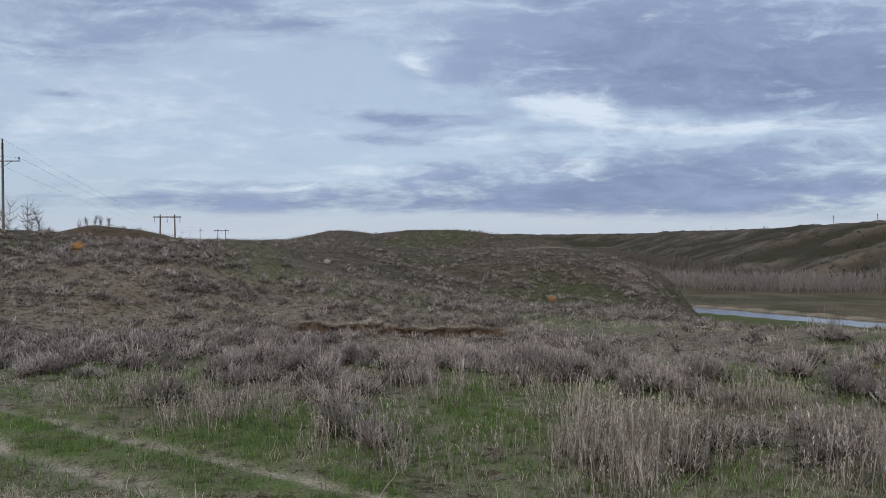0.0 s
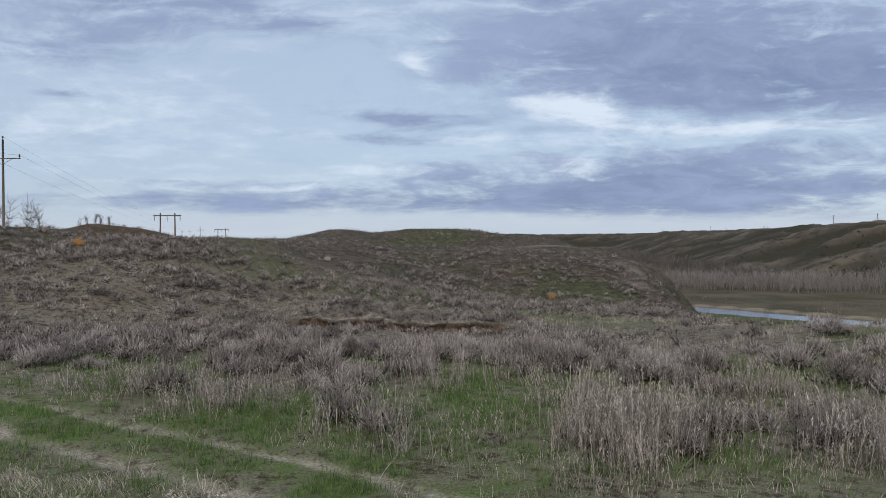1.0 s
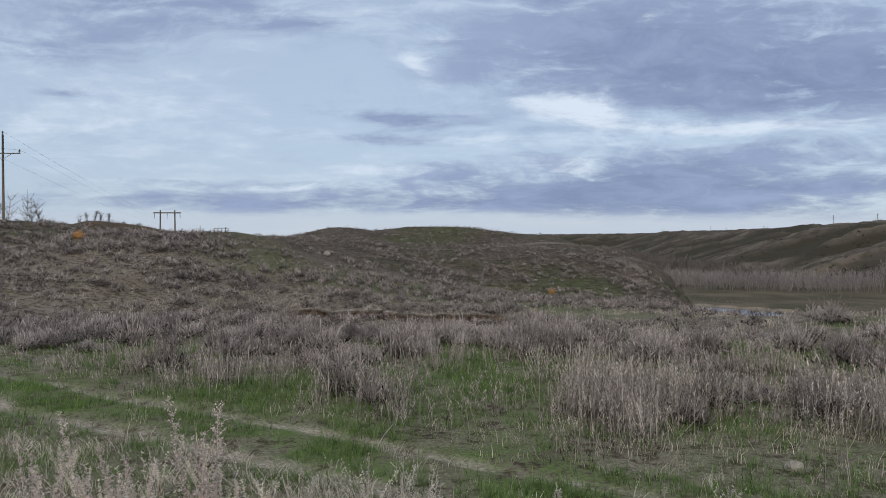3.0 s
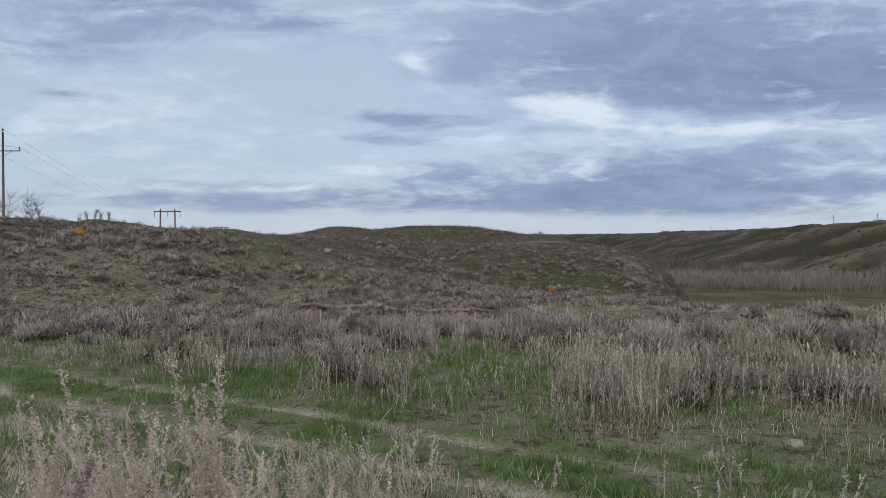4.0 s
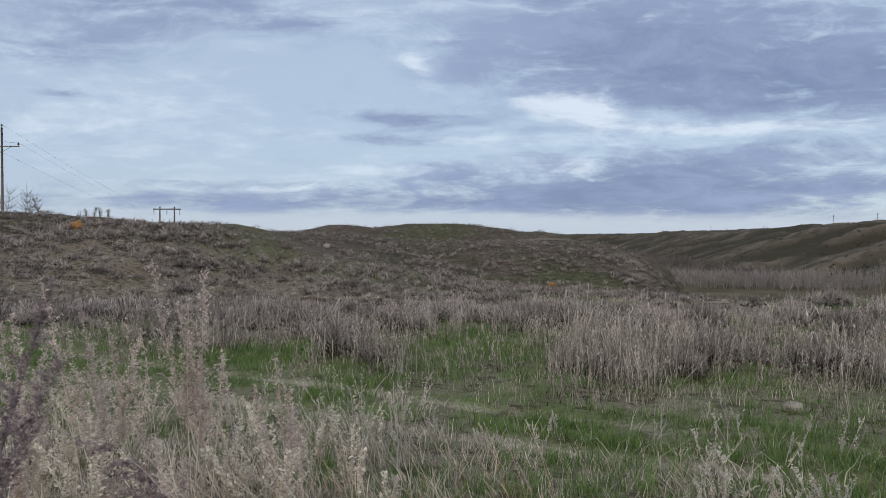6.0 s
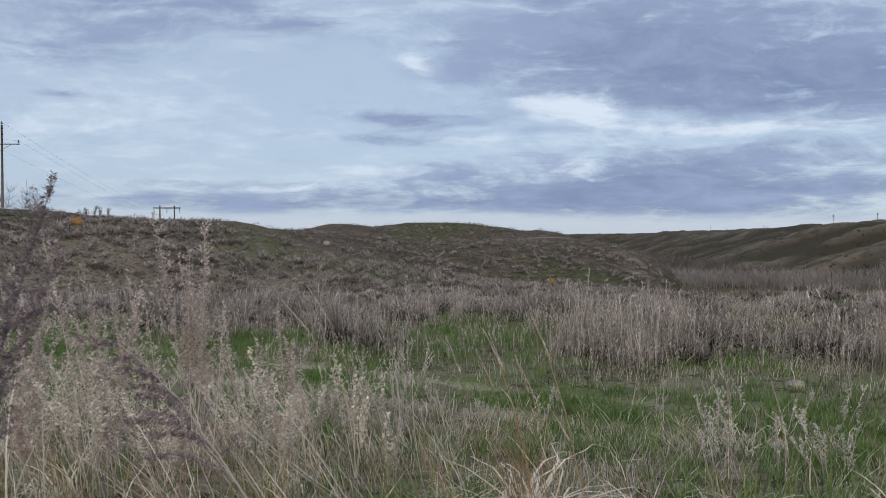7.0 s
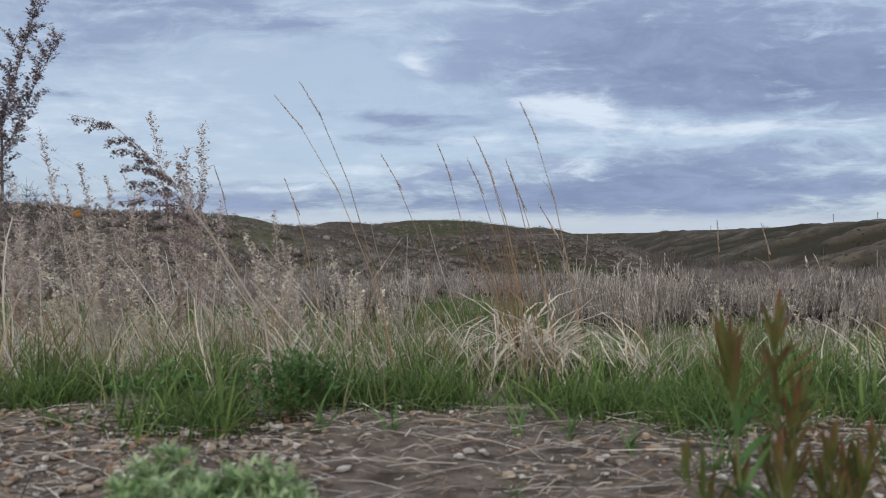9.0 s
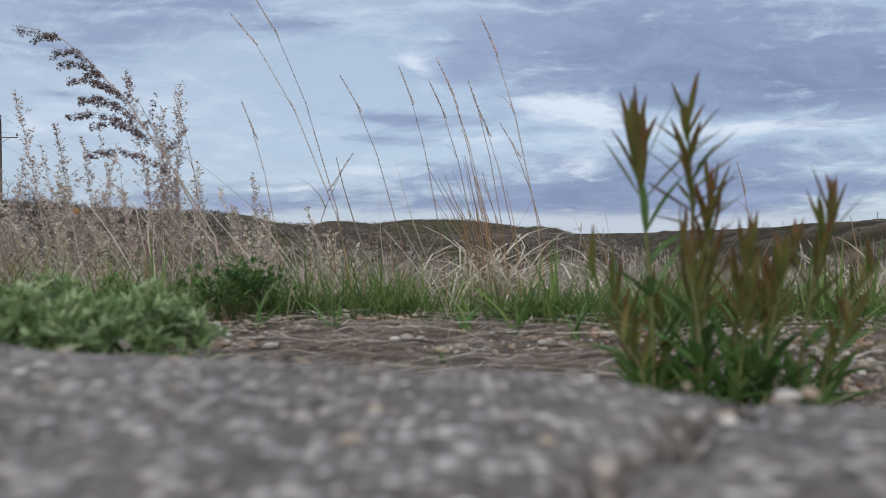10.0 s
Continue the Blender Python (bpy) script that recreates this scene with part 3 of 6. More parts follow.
def make_ground():
    radii = [0.0]
    r = 0.35
    while r < 4900:
        radii.append(r)
        r *= 1.022 if r < 45 else (1.0045 if r < 60 else (1.016 if r < 300 else 1.0135))
        if r < 6:
            r += 0.01
    radii = np.array(radii[1:] + [4900.0])
    ang = np.concatenate([np.linspace(-42, 42, 270), np.linspace(42, 318, 60)[1:-1]])
    A = np.radians(ang)
    R, T = np.meshgrid(radii, A, indexing="ij")
    x, y = R * np.sin(T), R * np.cos(T)
    z = ground(x, y)
    under = y < road_edge(x) - 0.15
    z = np.where(under & (y > -7), z - 0.10, z)
    n, k = x.shape
    V = np.stack([x, y, z], -1).reshape(-1, 3)
    V = np.concatenate([V, [[0, 0, -0.1]]])
    i, j = np.meshgrid(np.arange(n - 1), np.arange(k), indexing="ij")
    jn = (j + 1) % k
    F = np.stack([i * k + j, i * k + jn, (i + 1) * k + jn, (i + 1) * k + j], -1).reshape(-1, 4)
    me = bpy.data.meshes.new("ground")
    tri = [(len(V) - 1, (q + 1) % k, q) for q in range(k)]
    me.from_pydata(V.tolist(), [], F[:, ::-1].tolist() + [t[::-1] for t in tri])
    x, y = V[:, 0], V[:, 1]
    r = np.hypot(x, y)
    o = track_offset(x, y)
    near = 1 - step(r, 22, 45)
    zone = {
        "green": green_share(x, y),
        "bare": np.clip(near * (0.42 + 0.68 * step(fractal(x, y, 1.3, 64, 3), -0.5, 0.45)) * (0.85 * np.exp(-((o - RUT + 0.12 * wave(x, y, 0.8, 65)) / 0.22) ** 2) + np.exp(-((o + RUT + 0.12 * wave(x, y, 0.8, 66)) / 0.26) ** 2))
                        + 0.55 * (1 - step(np.abs(y - hill_trail(x)), 0.25, 0.7)) * step(x, -14, -6) * (1 - step(x, 24, 30))
                        + 0.8 * hump(x, y, 26, 158, 8, 2.0) + (0.7 * hump(x, y, 41, 130, 5, 16) + 0.5 * hump(x, y, 40, 112, 5, 8)) * step(fractal(x, y, 5, 151, 3), -0.1, 0.7), 0, 1),
        "bluff": step(x, 380, 470) * step(y, 200, 300) + step(y, 2500, 3500) * (x < 400),
        "hill": step(r, 62, 92) * (r < 330),
        "shoulder": (1 - step(y, 1.7, 2.0)) * (r < 12),
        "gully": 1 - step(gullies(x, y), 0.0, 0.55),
        "floor": step(-V[:, 2], 24, 38) * (1 - step(x, 380, 470)),
        "sand": np.clip(step(river_offset(x, y), 0.93, 1.02) * (1 - step(river_offset(x, y), 1.10, 1.16)) + step(river_offset(x, y), -0.10, -0.02) * (river_offset(x, y) < 0.9) * 0.5, 0, 1) * (V[:, 2] < -30),
        "lush": step(river_offset(x, y), -1.3, -0.5) * (1 - step(river_offset(x, y), -0.16, -0.08)) * (V[:, 2] < -22),
        "raw": 0.75 * hump(x, y, 2.6, 50.3, 3.2, 2.4) + np.clip((1 - step(np.abs(y - scarp_line(x) + 0.5), 0.5, 1.2)) * step(x, -14, -10.5) * (1 - step(x, 4, 5.6)), 0, 1)
               + 0.7 * hump(x, y, -92, 152, 10, 5) + 0.6 * hump(x, y, -76, 160, 14, 5),
    }
    for name, v in zone.items():
        at = me.attributes.new(name, "FLOAT", "POINT")
        at.data.foreach_set("value", np.clip(v, 0, 1).astype(np.float32))
    me.materials.append(M_GROUND)
    me.polygons.foreach_set("use_smooth", np.ones(len(me.polygons), bool))
    me.update()
    tagged(new("ground", me), "rolling brown prairie earth with patches of green grass", "ground", kind="structure")


make_ground()


def make_river():
    xs = np.linspace(60, 420, 60)
    V, F = [], []
    for x in xs:
        for q in (-0.10, 1.07):
            y = 437 - 1.14 * (x - 172) - 9 * math.sin(x * 0.018) + q * 62
            V.append((x, y, FLOOR - 1.5))
    F = [(2 * i, 2 * i + 2, 2 * i + 3, 2 * i + 1) for i in range(len(xs) - 1)]
    tagged(new("river", mesh_from("river", V, F, M_WATER)), "calm grey river reflecting the cloudy sky", "river", kind="structure")


make_river()


def make_cut_bank():
    """The raw face of the cut bank, under an overhanging lip of turf."""
    xs = np.arange(-12.2, 4.7, 0.09)
    prof = [(1.3, -0.05), (0.7, 0.0), (0.2, 0.03), (-0.10, 0.02), (-0.20, -0.05), (-0.12, -0.16), (0.10, -0.30), (0.12, -0.55), (-0.02, -0.85), (-0.30, -1.20), (-0.9, -1.62), (-1.7, -1.95)]
    V, k = [], len(prof)
    for x in xs:
        lip = float(scarp_line(x)) + 0.5 * float(fractal(x, 0, 1.3, 141, 4, 0.65))
        top = float(ground(x, float(scarp_line(x)) + 1.2))
        ends = float(step(x, -12.2, -10.6) * (1 - step(x, 3.7, 4.7)))
        for j, (dy, dz) in enumerate(prof):
            n = float(fractal(x * 2.2, dz * 3.0 + j, 0.8, 143, 3))
            y = lip + dy * (0.5 + 0.5 * ends) + 0.10 * n * (j > 2)
            z = top + dz * (ends if dz < 0 else 1) + 0.07 * n + 0.12 * float(fractal(x, 3.0, 0.9, 147, 3)) - 0.12 * (1 - ends)
            V.append((x, y, z))
    F = [(i * k + j, i * k + j + 1, (i + 1) * k + j + 1, (i + 1) * k + j) for i in range(len(xs) - 1) for j in range(k - 1)]
    index = [0 if j < 4 else 1 for i in range(len(xs) - 1) for j in range(k - 1)]
    me = mesh_from("cut_bank", V, F, [M_SOD, M_RAW], index=index, smooth=True)
    tagged(new("cut_bank", me), "raw brown eroded bank under a lip of turf", "bank", kind="structure")


make_cut_bank()


def make_road():
    """The worn edge of the asphalt, with a rounded, crumbling rim."""
    xs = np.concatenate([np.arange(-9, -0.4, 0.05), np.arange(-0.4, 0.2, 0.01), np.arange(0.2, 0.55, 0.0035), np.arange(0.55, 0.9, 0.01), np.arange(0.9, 9, 0.05)])
    back = [(-8.0, 0.15), (-4.0, 0.155), (-2.0, 0.152), (-1.0, 0.15), (-0.6, 0.148)] + [(-0.45 + 0.012 * i, 0.147) for i in range(33)] + [(-0.05, 0.145), (-0.035, 0.142), (-0.02, 0.137), (-0.008, 0.128), (0.004, 0.11), (0.012, 0.08), (0.02, 0.03)]
    V, k = [], len(back)
    for x in xs:
        e = float(road_edge(x)) + 0.010 * float(wave(x, 0, 0.07, 3)) + 0.006 * float(wave(x, 0, 0.02, 4))
        for d, z in back:
            y = e + d if d > -1.5 else d
            dz = 0.003 * float(fractal(x, y, 0.08, 71, 3)) - 0.055 * math.exp(-((x - 0.30 - 0.88 * (y - 0.305) - 0.008 * math.sin(y * 95) - 0.006 * math.sin(y * 210)) / 0.007) ** 2) * (y > 0.15)
            V.append((x, y, z + dz))
    F = [(i * k + j, (i + 1) * k + j, (i + 1) * k + j + 1, i * k + j + 1) for i in range(len(xs) - 1) for j in range(k - 1)]
    ob = tagged(new("road", mesh_from("road", V, F, [M_ASPHALT, M_RAW], index=[int(all(V[i][2] < 0.128 and V[i][1] < float(road_edge(V[i][0])) - 0.03 for i in f)) for f in F], smooth=True)), "weathered grey asphalt road edge with exposed stones", "road", kind="structure")
    return ob


make_road()

# ---- plants: one builder for each kind ----
R = random.Random(7)


def unit(a, up=0.0):
    return (math.cos(a) * math.cos(up), math.sin(a) * math.cos(up), math.sin(up))


def curve(p, a, lean, length, n, droop=0.0, kink=0.0):
    """Points of a stalk from p: it leans towards the bearing a, and bends over by droop."""
    pts, q, th = [p], list(p), lean
    for i in range(n):
        aa = a + R.uniform(-kink, kink)
        s = length / n
        q = [q[0] + math.cos(aa) * math.sin(th) * s, q[1] + math.sin(aa) * math.sin(th) * s, q[2] + math.cos(th) * s]
        th += droop / n
        pts.append(tuple(q))
    return pts


def side_of(a):
    b = a + math.pi / 2 + R.uniform(-1.6, 1.6)
    return (math.cos(b), math.sin(b), 0.0)


def sage_parts(twigs=150, cards=110, spread=0.42, height=0.62, extra=2, fine=1.0):
    """Foliage and wood of a rounded sagebrush: several domes of upright twigs round a woody inside, with dark cards
    that stand in for its shade.
    """
    fol, wood = Strips(), Strips()
    domes = [(0.0, 0.0, 1.0)] + [(spread * R.uniform(0.35, 0.75) * math.cos(k * 1.6 + 0.4), spread * R.uniform(0.35, 0.75) * math.sin(k * 1.6 + 0.4), R.uniform(0.55, 0.95)) for k in range(4)]
    for hx, hy, hz in domes:
        for _ in range(2 if extra else 0):
            a = R.uniform(0, 6.3)
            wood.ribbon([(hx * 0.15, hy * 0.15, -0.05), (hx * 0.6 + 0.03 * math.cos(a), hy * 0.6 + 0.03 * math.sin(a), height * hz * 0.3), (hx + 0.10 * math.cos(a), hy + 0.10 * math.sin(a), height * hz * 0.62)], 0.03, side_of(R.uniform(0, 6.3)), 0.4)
    # dark cards: the shade inside the bush, put in as colour
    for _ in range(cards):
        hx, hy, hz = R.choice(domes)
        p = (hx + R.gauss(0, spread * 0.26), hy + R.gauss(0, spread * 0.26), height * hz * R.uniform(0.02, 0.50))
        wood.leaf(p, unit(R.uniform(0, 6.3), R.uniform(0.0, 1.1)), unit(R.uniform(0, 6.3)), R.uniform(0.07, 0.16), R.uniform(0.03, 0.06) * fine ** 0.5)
    for _ in range(twigs):
        hx, hy, hz = R.choice(domes)
        a, r = R.uniform(0, 6.3), math.sqrt(R.random())
        rad = spread * 0.60 * r
        top = height * hz * math.sqrt(max(0.10, 1 - 0.72 * r * r)) * R.uniform(0.82, 1.12)
        foot = top * R.uniform(0.40, 0.62)
        p = (hx + rad * 0.35 * math.cos(a), hy + rad * 0.35 * math.sin(a), foot)
        m = (hx + rad * 0.82 * math.cos(a), hy + rad * 0.82 * math.sin(a), foot + (top - foot) * 0.5)
        t = (hx + rad * 1.2 * math.cos(a) + R.gauss(0, 0.03), hy + rad * 1.2 * math.sin(a) + R.gauss(0, 0.03), top)
        fol.ribbon([p, m, t] if extra else [p, t], R.uniform(0.008, 0.016) * fine, side_of(a), 0.45)
        for k in range(extra):
            q = (m, t)[k % 2]
            fol.leaf(q, unit(a + R.gauss(0, 1.2), R.uniform(0.3, 1.4)), unit(R.uniform(0, 6.3)), R.uniform(0.04, 0.09), R.uniform(0.008, 0.016) * fine, up=R.uniform(0.3, 0.95))
    return fol, wood


def stalk_parts(stems=22, height=0.95, spread=0.27):
    """A stand of dead upright stalks, each with a narrow, shaggy seed spike."""
    st, hd = Strips(), Strips()
    # dark litter at the foot, its colour doubling as shade between the stalks
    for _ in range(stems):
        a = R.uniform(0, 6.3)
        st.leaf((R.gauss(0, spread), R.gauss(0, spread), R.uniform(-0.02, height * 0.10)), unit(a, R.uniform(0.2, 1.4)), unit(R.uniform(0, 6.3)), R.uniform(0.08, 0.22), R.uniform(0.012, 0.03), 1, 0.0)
    for k in range(stems):
        a = R.uniform(0, 6.3)
        p = (R.gauss(0, spread), R.gauss(0, spread), -0.05)
        L = height * R.choice((0.4, 0.55, 0.7, 0.85, 1.0, 1.15)) * R.uniform(0.9, 1.1)
        q = curve(p, R.uniform(2.4, 4.2) if R.random() < 0.6 else a, R.uniform(0, 0.30), L, 3, R.uniform(-0.25, 0.40), 0.3)
        st.ribbon(q, R.uniform(0.007, 0.015), side_of(R.uniform(0, 6.3)), 0.6)
        lo, full = R.choice((0.45, 0.55, 0.65, 0.8)), R.choice((5, 8, 12, 14))
        for c in range(full):
            t = R.uniform(lo, 0.99)
            i = min(2, int(t * 3))
            u = t * 3 - i
            b = tuple(q[i][m] * (1 - u) + q[i + 1][m] * u for m in range(3))
            hd.leaf(b, unit(R.uniform(0, 6.3), R.uniform(0.8, 1.45)), unit(R.uniform(0, 6.3)), R.uniform(0.05, 0.12), R.uniform(0.010, 0.019), up=t)
    return st, hd


def tuft_parts(blades=14, height=0.16, spread=0.07, width=0.006, droop=0.9, quads=2, tip=0.15):
    s = Strips()
    for _ in range(blades):
        a = R.uniform(0, 6.3)
        q = curve((R.gauss(0, spread), R.gauss(0, spread), -0.01), a, R.uniform(0.0, 0.55), height * R.uniform(0.5, 1.2), quads, R.uniform(0.1, droop))
        s.ribbon(q, width * R.uniform(0.7, 1.3), side_of(a), tip)
    return s


def scrub_parts(cards=26, height=0.5, spread=0.38):
    s = Strips()
    for _ in range(cards):
        x, y = R.gauss(0, spread * 0.6), R.gauss(0, spread * 0.6)
        z = height * R.uniform(0.0, 0.75) * max(0.2, 1 - (x * x + y * y) / (spread * spread * 2.2))
        s.leaf((x, y, z), unit(R.uniform(0, 6.3), R.uniform(0.5, 1.4)), unit(R.uniform(0, 6.3)), R.uniform(0.10, 0.26) * height / 0.5, R.uniform(0.03, 0.06))
    return s


def bare_tree_parts(limbs=22, twigs=2, width=0.012, fan=0.55, trunk=0.03):
    """A leafless tree, one unit tall."""
    s = Strips()
    top = curve((0, 0, -0.03), R.uniform(0, 6.3), R.uniform(0, 0.08), 0.85, 4, R.uniform(-0.05, 0.1), 0.5)
    s.ribbon(top, trunk, (1, 0, 0), 0.3)
    s.ribbon(top, trunk, (0, 1, 0), 0.3)
    for k in range(limbs):
        t = R.uniform(0.12, 0.95)
        i = min(3, int(t * 4))
        b = tuple(top[i][m] + (top[i + 1][m] - top[i][m]) * (t * 4 - i) for m in range(3))
        a = R.uniform(0, 6.3)
        q = curve(b, a, R.uniform(0.3, 0.9) * fan / 0.55, R.uniform(0.2, 0.45) * (1.15 - t * 0.6), 3, R.uniform(-0.6, -0.1), 0.5)
        s.ribbon(q, width, side_of(a), 0.4)
        for _ in range(twigs):
            j = R.choice((1, 2, 3))
            aa = a + R.gauss(0, 0.8)
            s.ribbon(curve(q[j], aa, R.uniform(0.2, 0.9), R.uniform(0.08, 0.2), 2, -0.4, 0.4), width * 0.6, side_of(aa), 0.4)
    return s


# ---- where they grow ----
RNG = np.random.default_rng(11)


def spots(n, y0, y1, density, power=1.0, widen=0.74, x0=-1e9, x1=1e9):
    """Random places inside the wedge of land ahead, thinned by density(x, y)."""
    y = y0 + (y1 - y0) * RNG.random(n * 6) ** power
    x = (RNG.random(n * 6) * 2 - 1) * (y * widen + 1.2)
    keep = (RNG.random(n * 6) < density(x, y)) & (x > x0) & (x < x1)
    return x[keep][:n], y[keep][:n]


def rows(x, y, lo, hi, sink=0.0, tilt=0.15):
    n = len(x)
    return np.stack([x, y, ground(x, y) - sink, RNG.random(n) * 6.283, lo + (hi - lo) * RNG.random(n) ** 1.4, RNG.normal(0, tilt, n)], -1)


def off_track(x, y):
    o = np.abs(track_offset(x, y))
    return step(np.abs(o - RUT), 0.18, 0.42)


def sow(name, label, category, variants, mats, places):
    """One joined mesh of many alike plants."""
    places = np.asarray(places)
    k = len(variants)
    blocks = [v.scattered(name, mats, places[i::k]) for i, v in enumerate(variants) if len(places[i::k])]
    return tagged(new(name, fast_mesh(name, blocks, mats)), label, category, kind="stuff")


def merged(a, b):
    """Two collections in one, the second with the next material."""
    s = Strips()
    k = len(a.v)
    s.v, s.up = a.v + b.v, a.up + b.up
    s.f = a.f + [tuple(i + k for i in f) for f in b.f]
    s.mi = list(a.mi) + [max(a.mi) + 1 + i for i in b.mi]
    return s


# -- sagebrush: the nearer ones singly, the rest as a mass
def sage_density(x, y):
    d = (0.10 + 0.90 * step(fractal(x, y, 4.0, 81, 3), -0.15, 0.45)) * (1 - 0.92 * ((x > 7) & (y > 32)))
    d = d * (0.10 + 0.90 * np.maximum(step(y, 23, 31), step(x, 6, 9) * step(y, 20, 23)))
    d = d * step(track_offset(x, y), 2.2, 4.0) * (1 - 0.8 * step(hump(x, y, 1.2, 20, 1.8, 9), 0.2, 0.6))
    d = d * (1 - 0.9 * (y < scarp_line(x) + 1.5) * (y > scarp_line(x) - 10 - 10 * (x > -5)) * (x > -14) * (x < 7))
    return np.clip(d, 0, 1) * (y < 200)


sage_kinds = [sage_parts(125, 70, 0.34 + 0.05 * i, 0.52 + 0.06 * i, 2, 1.6) for i in range(5)]
sage_models = []
for fol, wood in sage_kinds:
    ob = thing("sagebrush", "grey-mauve sagebrush with silvery twigs growing on dry prairie earth", "shrub", group="sagebrush on the slope")
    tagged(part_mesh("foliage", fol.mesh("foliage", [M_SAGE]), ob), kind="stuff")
    tagged(part_mesh("wood", wood.mesh("wood", [M_TWIG_SHADE]), ob, "dark woody branches and cards toned as inner shade"), kind="stuff")
    sage_models.append(ob)

sx, sy = spots(1500, 14, 70, sage_density, 0.85)
sx = np.concatenate([[-2.6, -1.0, 0.4, -3.9, 10.2, -5.2, -6.6, 9.0, 11.2, 8.1], sx])
sy = np.concatenate([[35.0, 36.2, 37.0, 33.6, 40.5, 31.0, 29.5, 25.0, 25.6, 26.5], sy])
order = np.argsort(np.hypot(sx, sy))
near_sage, rest = order[:285], order[285:]
for n_, i in enumerate(near_sage):
    s_ = R.uniform(0.75, 1.5) if R.random() < 0.75 else R.uniform(1.4, 2.0)
    m_ = pose(sx[i], sy[i], float(ground(sx[i], sy[i])) - 0.02, 0, 0, R.uniform(0, 360)) @ Matrix.Diagonal((s_, s_, s_ * R.uniform(0.8, 1.15), 1))
    if n_ < 5:
        sage_models[n_].matrix_world = m_
    else:
        copy_thing(sage_models[n_ % 5], m_ @ Matrix.Diagonal([1 / v for v in sage_models[n_ % 5].scale] + [1]))
# no branches in these: their wood is only the dark shade cards
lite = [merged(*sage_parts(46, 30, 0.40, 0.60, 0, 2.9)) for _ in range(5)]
sow("sagebrush_cover", "grey-mauve sagebrush covering the middle of the slope", "shrubs", lite, [M_SAGE, M_TWIG_SHADE], rows(sx[rest], sy[rest], 0.6, 1.8))

fx, fy = spots(2500, 33, 76, lambda x, y: np.clip(0.35 + 0.9 * fractal(x, y, 3.0, 83, 3), 0.05, 1) * (1 - 0.9 * (np.abs(y - scarp_line(x) + 1.5) < 3) * (x > -14) * (x < 7)) * (1 - 0.85 * (x > 9) * (y < 60)) * (ground(x, y) > -14), 0.9)
sow("sagebrush_field", "small grey sagebrush growing thickly over the rise", "shrubs", [merged(*sage_parts(26, 15, 0.36, 0.52, 0, 3.4)) for _ in range(6)], [M_SAGE, M_TWIG_SHADE], rows(fx, fy, 0.55, 1.5))

# -- scrub on the ridge, the hill and the bluff
def low_crest(pl):
    """Windswept: the shrubs stay small on the crest of the ridge."""
    pl[:, 4] *= 1 - 0.35 * step(-pl[:, 0], 18, 28) * (pl[:, 1] < 115)
    return pl


hx, hy = spots(8000, 58, 260, lambda x, y: np.clip(0.5 + 0.8 * fractal(x, y, 9, 91, 3), 0, 1) * (ground(x, y) > -20), 0.75)
kx, ky = spots(3000, 64, 235, lambda x, y: step(fractal(x, y, 8.0, 95, 3), -0.5, 0.6) * (ground(x, y) > -18), 0.9)
sow("ridge_sagebrush", "grey sagebrush dotted over the ridge and hill", "shrubs", [merged(*sage_parts(26, 18, 0.42, 0.55, 0, 3.0)) for _ in range(5)], [M_SAGE, M_TWIG_SHADE], low_crest(rows(kx, ky, 0.55, 1.9)))
ox, oy = spots(2300, 64, 138, lambda x, y: np.clip(0.25 + 1.1 * fractal(x, y, 4.5, 96, 3), 0.04, 1) * (ground(x, y) > -16) * (1 - 0.9 * (np.abs(y - hill_trail(x)) < 1)), 0.9, 0.74, -14, 40)
sow("hill_sagebrush", "grey and brown sagebrush on the flank of the hill", "shrubs", [merged(*sage_parts(22, 20, 0.42, 0.60, 0, 3.6)) for _ in range(6)], [M_SAGE, M_TWIG_SHADE], rows(ox, oy, 0.5, 1.9))
sow("hill_scrub", "low brown scrub on the ridge and hill", "shrubs", [scrub_parts(14) for _ in range(6)], [M_SAGE_FAR], low_crest(rows(hx, hy, 0.4, 1.8)))
hx, hy = spots(3600, 58, 260, lambda x, y: np.clip(green_share(x, y) * 1.3 - 0.15, 0, 1) * (ground(x, y) > -20), 0.7)
sow("green_hill_scrub", "low green shrubs and grass on the hill", "shrubs", [scrub_parts(22, 0.35, 0.42) for _ in range(4)], [M_SAGE_GREEN], rows(hx, hy, 0.6, 1.5))
cx = RNG.uniform(150, 900, 11000)
cy = RNG.uniform(330, 1900, 11000)
ok = (river_offset(cx, cy) > 1.12) | (river_offset(cx, cy) < -0.12)
keep_b = ok & (fractal(cx, cy, 90, 93, 3) > 0.05)
cx, cy = cx[keep_b], cy[keep_b]
sow("bluff_scrub", "dark brush in the folds of the far bluff", "shrubs", [scrub_parts(9, 0.5, 0.6) for _ in range(3)], [M_SAGE_FAR], rows(cx, cy, 2.0, 7.0))

# -- dead stalks beyond the wheel track
def stalk_density(x, y):
    clump = np.clip(0.15 + 2.0 * fractal(x, y, 1.9, 99, 2), 0.0, 1)
    right = step(x - 0.10 * y + 0.2 + 2.0 * fractal(x, y, 2.4, 97, 2), -0.6, 2.2) * (1 - step(y, 21, 30)) * (1 - 0.8 * hump(x, y, 15, 27, 6, 5))
    left = np.clip(0.06 + 0.8 * fractal(x, y, 1.7, 98, 3), 0, 0.6) * (1 - step(y, 17, 27))
    return np.clip(0.62 * right * clump + left * (1 - right), 0, 1) * step(track_offset(x, y), 1.6, 2.8)


